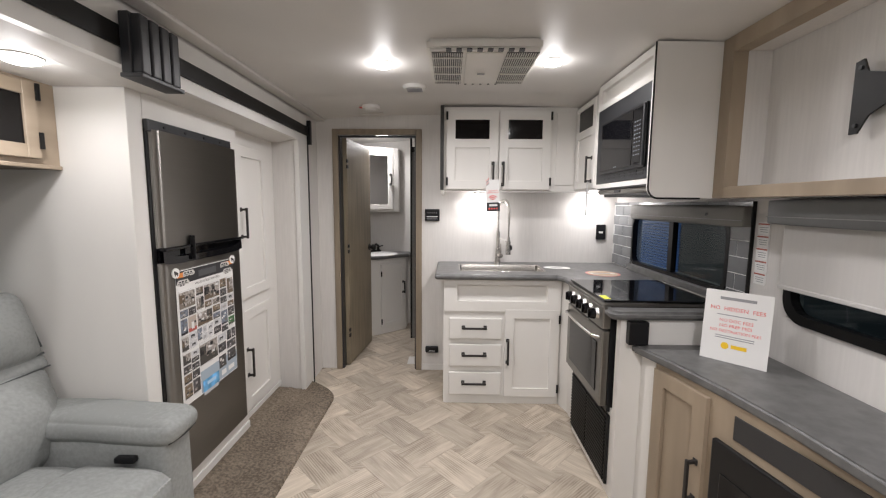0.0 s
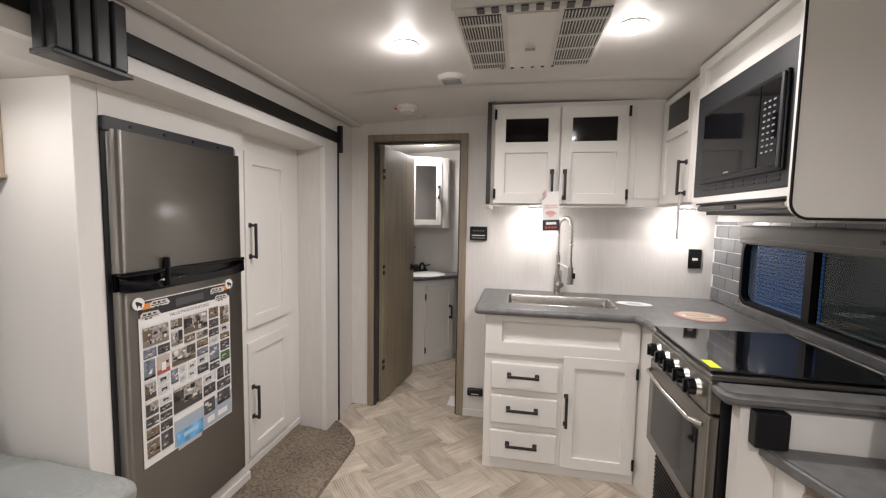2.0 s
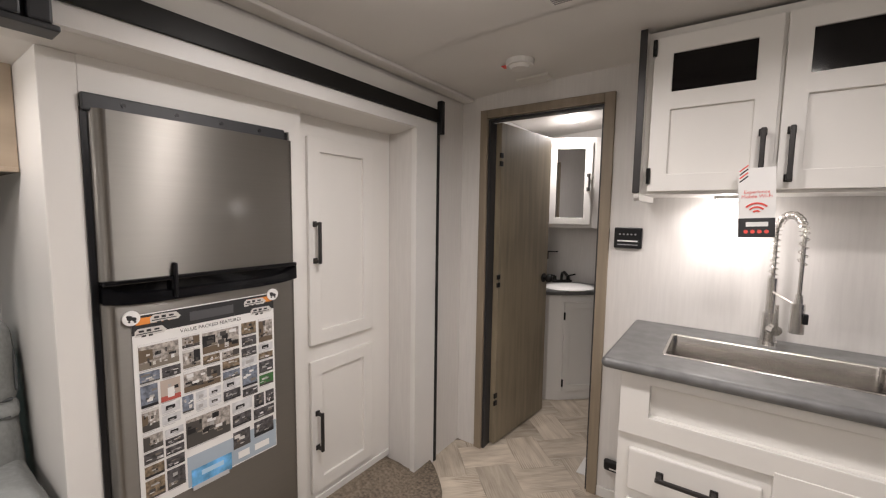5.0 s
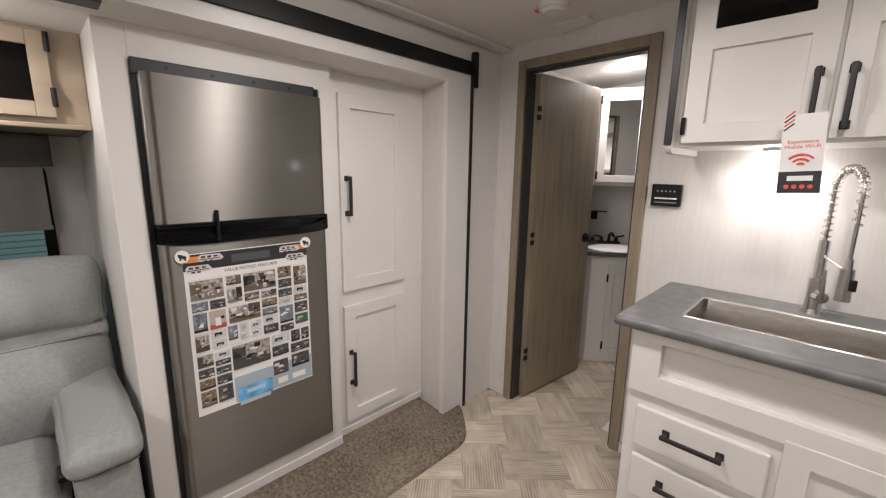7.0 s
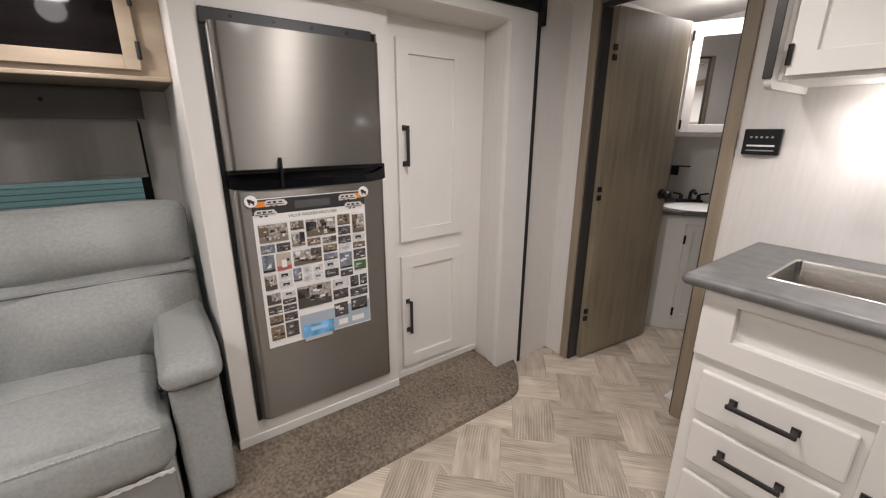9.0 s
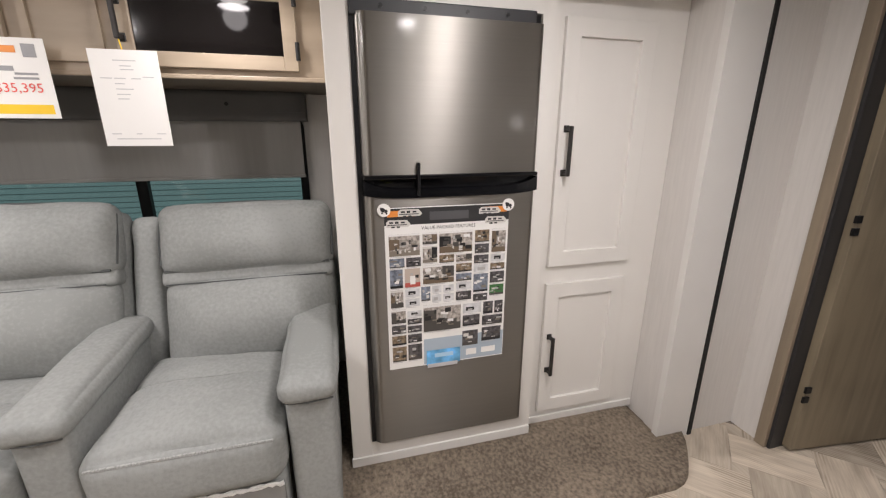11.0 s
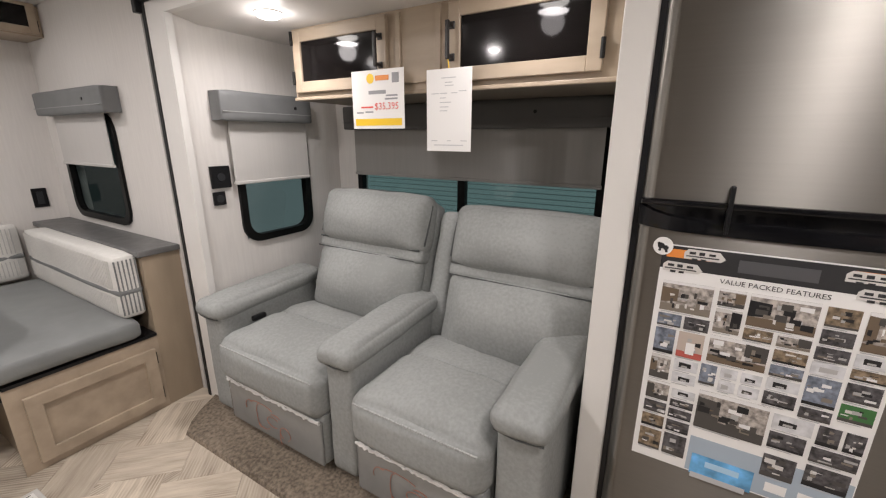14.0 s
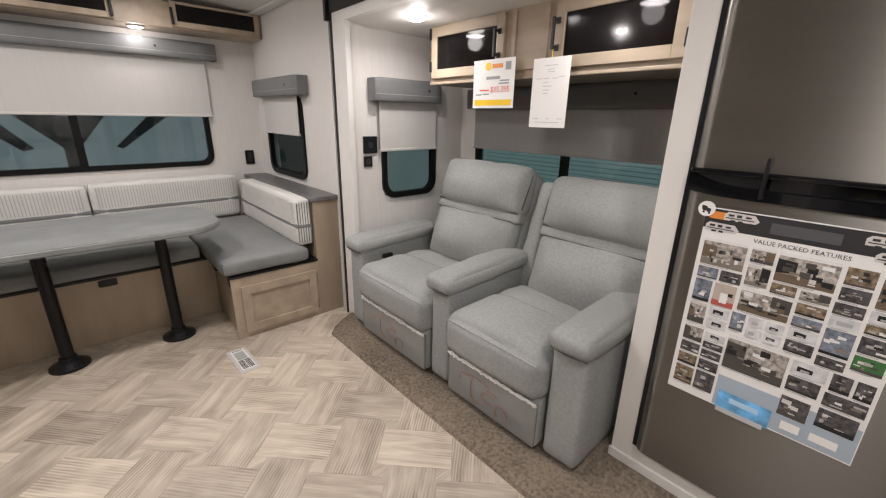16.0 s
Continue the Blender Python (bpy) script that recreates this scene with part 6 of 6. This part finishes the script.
# ---- television niche and console ----
tv = root("media_cabinet", 1.4, 1.3, 1.385, "light wood framed overhead niche for a television", "cabinet")
part("frame_side", box(B(), 1.310, 1.367, 1.978, 2.043, 1.386, 2.008, 0.002), TAN, tv)
part("frame_bottom", box(B(), 1.310, 1.367, 0.25, 1.978, 1.386, 1.430, 0.002), TAN, tv)
part("frame_top", box(B(), 1.310, 1.367, 0.25, 1.978, 1.945, 2.008, 0.002), TAN, tv)
part("shelf", box(B(), 1.367, 1.519, 0.25, 2.043, 1.386, 1.425), WHITE, tv)
part("niche_side", box(B(), 1.367, 1.46, 1.980, 2.000, 1.425, 2.0), WALL, tv)
part("niche_top", box(B(), 1.367, 1.46, 0.25, 1.980, 1.950, 1.97), WALL, tv)
part("niche_back", box(B(), 1.46, 1.475, 0.25, 2.000, 1.425, 2.0), WALL, tv)
br = root("television_bracket", 1.45, 1.56, 1.57, "black metal television wall bracket with arrow-shaped ends", "bracket")
bm = prism(B(), [(1.608, 1.570), (1.608, 1.779), (1.584, 1.784), (1.569, 1.745), (1.516, 1.726), (1.413, 1.726), (1.413, 1.638), (1.516, 1.638), (1.555, 1.618), (1.584, 1.570)], 1.425, 1.431)
part("plate", bm_map(bm, Matrix(((0, 0, 1, 0), (1, 0, 0, 0), (0, 1, 0, 0), (0, 0, 0, 1)))), BLACKMETAL, br)
part("arm", box(B(), 1.431, 1.4595, 1.43, 1.49, 1.648, 1.716, 0.004), BLACKMETAL, br)
for y, z in ((1.589, 1.76), (1.589, 1.594), (1.491, 1.706), (1.491, 1.657)):
    part("bolt", cyl(B(), (1.425, y, z), (1.420, y, z), 0.006, n=8), DARKGREY, br)

con = root("console_cabinet", 1.3, 1.5, 0.0, "tan wood console with a dark grey countertop", "cabinet")
part("console_top", prism(B(), [(1.025, 2.055), (1.085, 1.86), (1.14, 1.62), (1.172, 1.40), (1.188, 1.15), (1.205, 0.80), (1.22, 0.2), (1.519, 0.2), (1.519, 2.055)], 0.715, 0.752, 0.008), COUNTER, con)
part("carcass", prism(B(), [(1.0857, 1.961), (1.23, 1.17), (1.26, 0.80), (1.26, 0.22), (1.517, 0.22), (1.517, 1.961)], 0.0, 0.713), TAN, con)
part("end_filler", prism(B(), [(1.070, 2.056), (1.073, 2.02), (1.083, 1.963), (1.517, 1.963), (1.517, 2.056)], 0.0, 0.713), WHITE, con, "white end panel")
cm = face(1.075, 2.02, 0.0, -79.7)
d = shaker(con, cm @ pose(0.07, 0, 0.06), 0.27, 0.63, TAN)
pull(d, cm @ pose(0.315, -0.018, 0.30), 0.14)
fp = part("fireplace", bm_map(box(B(), 0.375, 0.86, -0.02, 0.0, 0.06, 0.57, 0.006), cm), BLACK, con, "black electric fireplace insert")
part("fireplace_glass", bm_map(box(B(), 0.42, 0.83, -0.024, -0.02, 0.10, 0.47, 0.002), cm), GLOSS, fp)
part("drawer_recess", bm_map(box(B(), 0.44, 0.84, -0.006, 0.0, 0.60, 0.68, 0.002), cm), DARKPRINT, con)
bb = root("black_box", 1.05, 2.02, 0.76, "small square black outlet box on the cabinet end", "outlet")
part("box", bm_map(box(B(), 0.020, 0.104, -0.035, 0.0, 0.756, 0.858, 0.004), pose(0.975, 2.057, 0, 0, 0, 0)), BLACK, bb)

sg = root("paper_sign", 1.31, 1.85, 0.752, "white printed no-hidden-fees sign standing on the console", "sign")
sm = pose(1.236, 1.925, 0.753, -6, 0, -47)
part("sheet", bm_map(box(B(), 0, 0.215, -0.001, 0.001, 0, 0.275), sm), PAPER, sg)
part("fold", bm_map(box(B(), 0.02, 0.195, 0.0, 0.06, 0.0, 0.002), sm), PAPER, sg)
for words, z, size, mt in (("NO  HIDDEN  FEES", 0.205, 0.021, RED), ("NO DOC FEES", 0.160, 0.017, RED), ("NO PREP FEES", 0.139, 0.017, RED), ("NO DESTINATION FEES", 0.118, 0.0155, RED)):
    text(sg, words, sm @ pose(0.108, -0.0018, z), size, mt)
part("title_bar", bm_map(box(B(), 0.05, 0.165, -0.002, -0.001, 0.240, 0.251), sm), GREYPRINT, sg)
for z in (0.180, 0.098, 0.09):
    part("print_line", bm_map(box(B(), 0.045, 0.17, -0.002, -0.001, z, z + 0.003), sm), GREYPRINT, sg)
part("badge", bm_map(cyl(B(), (0.08, -0.001, 0.062), (0.08, -0.002, 0.062), 0.013, n=16), sm), YELLOW, sg)
part("logo_bar", bm_map(box(B(), 0.10, 0.15, -0.002, -0.001, 0.055, 0.069), sm), YELLOW, sg)
wl = root("warning_label", 1.515, 2.01, 1.03, "strip of white warning labels with dull red bands", "label")
DULLRED = material("dull_red_print", (0.38, 0.10, 0.07), 0.5)
for i in range(5):
    lb = part("label", box(B(), 1.514, 1.519, 1.985, 2.045, 1.03 + 0.052 * i, 1.08 + 0.052 * i), PAPER, wl)
    part("band", box(B(), 1.5125, 1.514, 1.986, 2.044, 1.070 + 0.052 * i, 1.076 + 0.052 * i), DULLRED, lb)
    for k in range(3):
        part("print_line", box(B(), 1.5128, 1.514, 1.992, 2.030 + 0.003 * k, 1.040 + 0.009 * k + 0.052 * i, 1.0425 + 0.009 * k + 0.052 * i), GREYPRINT, lb)

# ---- pieces: backsplash tiles and floor planks ----
bm = B()
for q in ((2.075, KW[0] - 0.02, 0.905, 1.375), (KW[1] + 0.02, YB - 0.002, 0.905, 1.375), (KW[0] - 0.02, KW[1] + 0.02, 0.905, KW[2] - 0.02), (KW[0] - 0.02, KW[1] + 0.02, KW[3] + 0.03, 1.375)):
    box(bm, 1.509, 1.5185, *q)
splash = solo("backsplash", bm, GROUT, "grey subway tile backsplash with pale grout", "backsplash", kind="structure")
TW, TH, GAP = 0.150, 0.0745, 0.0045
tile_meshes = {}


def tile(y0, y1, z0, z1):
    """One tile, its mesh shared with all of its size."""
    key = (round(y1 - y0, 3), round(z1 - z0, 3))
    if key[0] < 0.012 or key[1] < 0.012:
        return
    if key not in tile_meshes:
        tile_meshes[key] = mesh_of("tile", box(B(), -0.002, 0.0, 0, key[0], 0, key[1]), TILE)
    ob = new("tile", tile_meshes[key])
    ob.parent = splash
    ob.location = (1.509, y0, z0)


WY0, WY1, WZ0, WZ1 = KW[0] - 0.018, KW[1] + 0.018, KW[2] - 0.018, KW[3] + 0.03
for r in range(7):
    z = 0.908 + r * TH
    z1 = min(z + TH - GAP, 1.374)
    y = 2.078 - (TW / 2 if r % 2 else 0)
    while y < 3.50:
        a, b_ = max(y, 2.078), min(y + TW - GAP, 3.515)
        if z1 <= WZ0 or z >= WZ1 or b_ <= WY0 or a >= WY1:
            tile(a, b_, z, z1)
        else:
            if a < WY0:
                tile(a, WY0, z, z1)
            if b_ > WY1:
                tile(WY1, b_, z, z1)
            lo_y, hi_y = max(a, WY0), min(b_, WY1)
            if z < WZ0:
                tile(lo_y, hi_y, z, WZ0)
            if z1 > WZ1:
                tile(lo_y, hi_y, WZ1, z1)
        y += TW
PLANK = bpy.data.materials.new("plank_vinyl")
PLANK.use_nodes = True
nt = PLANK.node_tree
b = nt.nodes["Principled BSDF"]
b.inputs["Roughness"].default_value = 0.44
tc, info = nt.nodes.new("ShaderNodeTexCoord"), nt.nodes.new("ShaderNodeObjectInfo")
off = nt.nodes.new("ShaderNodeVectorMath")
off.operation = "MULTIPLY_ADD"
cmb = nt.nodes.new("ShaderNodeCombineXYZ")
for k in range(3):
    nt.links.new(info.outputs["Random"], cmb.inputs[k])
nt.links.new(cmb.outputs[0], off.inputs[0])
off.inputs[1].default_value = (37.0, 19.0, 53.0)
nt.links.new(tc.outputs["Object"], off.inputs[2])
mp = nt.nodes.new("ShaderNodeMapping")
mp.inputs["Scale"].default_value = (2.6, 17.0, 1.0)
nt.links.new(off.outputs[0], mp.inputs["Vector"])
grain = nt.nodes.new("ShaderNodeTexNoise")
grain.inputs["Scale"].default_value, grain.inputs["Detail"].default_value, grain.inputs["Distortion"].default_value = 1.6, 6, 0.6
nt.links.new(mp.outputs[0], grain.inputs["Vector"])
def plank_node(kind, **values):
    n = nt.nodes.new(kind)
    for key, v in values.items():
        n.inputs[key.replace("_", " ")].default_value = v
    return n


# arched growth rings, showing on part of the planks only
mp2 = plank_node("ShaderNodeMapping", Scale=(1.5, 8.5, 1.0))
nt.links.new(off.outputs[0], mp2.inputs["Vector"])
wave = plank_node("ShaderNodeTexWave", Scale=3.2, Distortion=4.5, Detail=2.0, Detail_Scale=0.8)
wave.wave_type, wave.rings_direction = "RINGS", "Z"
nt.links.new(mp2.outputs[0], wave.inputs["Vector"])
patch = plank_node("ShaderNodeTexNoise", Scale=4.5, Detail=2.0)
nt.links.new(off.outputs[0], patch.inputs["Vector"])
mask = plank_node("ShaderNodeMapRange", From_Min=0.44, From_Max=0.62, To_Min=0.0, To_Max=0.34)
nt.links.new(patch.outputs["Fac"], mask.inputs["Value"])
# fine pores along the plank
mp3 = plank_node("ShaderNodeMapping", Scale=(7.0, 150.0, 1.0))
nt.links.new(off.outputs[0], mp3.inputs["Vector"])
pores = plank_node("ShaderNodeTexNoise", Scale=1.0, Detail=5.0, Roughness=0.65)
nt.links.new(mp3.outputs[0], pores.inputs["Vector"])
rings = nt.nodes.new("ShaderNodeMath")
rings.operation = "MULTIPLY"
nt.links.new(wave.outputs["Fac"], rings.inputs[0])
nt.links.new(mask.outputs[0], rings.inputs[1])
fine = nt.nodes.new("ShaderNodeMath")
fine.operation = "MULTIPLY_ADD"
nt.links.new(pores.outputs["Fac"], fine.inputs[0])
fine.inputs[1].default_value = 0.45
nt.links.new(grain.outputs["Fac"], fine.inputs[2])
addn = nt.nodes.new("ShaderNodeMath")
addn.operation = "SUBTRACT"
nt.links.new(fine.outputs[0], addn.inputs[0])
nt.links.new(rings.outputs[0], addn.inputs[1])
ramp = nt.nodes.new("ShaderNodeValToRGB")
ramp.color_ramp.elements[0].position, ramp.color_ramp.elements[0].color = 0.30, (0.27, 0.22, 0.168, 1)
ramp.color_ramp.elements[1].position, ramp.color_ramp.elements[1].color = 1.0, (0.615, 0.54, 0.44, 1)
nt.links.new(addn.outputs[0], ramp.inputs[0])
tone = nt.nodes.new("ShaderNodeMapRange")
tone.inputs["To Min"].default_value, tone.inputs["To Max"].default_value = 0.80, 1.12
nt.links.new(info.outputs["Random"], tone.inputs["Value"])
scl = nt.nodes.new("ShaderNodeVectorMath")
scl.operation = "SCALE"
nt.links.new(ramp.outputs[0], scl.inputs[0])
nt.links.new(tone.outputs[0], scl.inputs["Scale"])
nt.links.new(scl.outputs[0], b.inputs["Base Color"])
bp = nt.nodes.new("ShaderNodeBump")
bp.inputs["Strength"].default_value, bp.inputs["Distance"].default_value = 0.12, 0.002
nt.links.new(grain.outputs["Fac"], bp.inputs["Height"])
nt.links.new(bp.outputs[0], b.inputs["Normal"])

PL, PQ, PS = 0.297, 0.190, 0.2435
bm = box(B(), -PL / 2 + 0.0008, PL / 2 - 0.0008, -PQ / 2 + 0.0008, PQ / 2 - 0.0008, -0.004, 0.0)
plank_mesh = mesh_of("plank", bm, PLANK)
fill = B()
ux, uy = Vector((-math.sqrt(0.5), math.sqrt(0.5), 0)), Vector((math.sqrt(0.5), math.sqrt(0.5), 0))
org = Vector((0.273, 0.202, 0))
for i in range(-18, 19):
    for j in range(-18, 19):
        p = org + ux * (i * PS) + uy * (j * PS)
        if not (-0.78 < p.x < 1.60 and -0.75 < p.y < 4.9) or (p.x > 1.15 and p.y > 1.2):
            continue
        ob = new("plank", plank_mesh)
        ob.parent = floor
        ob.matrix_basis = pose(p.x, p.y, 0, 0, 0, 135 if (i + j) % 2 == 0 else 45)
        c = p + ux * (PS / 2) + uy * (PS / 2)
        vs = bmesh.ops.create_cube(fill, size=1.0)["verts"]
        s_ = PL - PQ - 0.0016
        s_ = abs(s_) / 2
        bmesh.ops.transform(fill, verts=vs, matrix=Matrix.Translation((c.x, c.y, -0.0022)) @ pose(0, 0, 0, 0, 0, 45) @ Matrix.Diagonal((2 * s_, 2 * s_, 0.004, 1)))
tagged(part("plank_inserts", fill, PLANK, floor), kind="stuff")
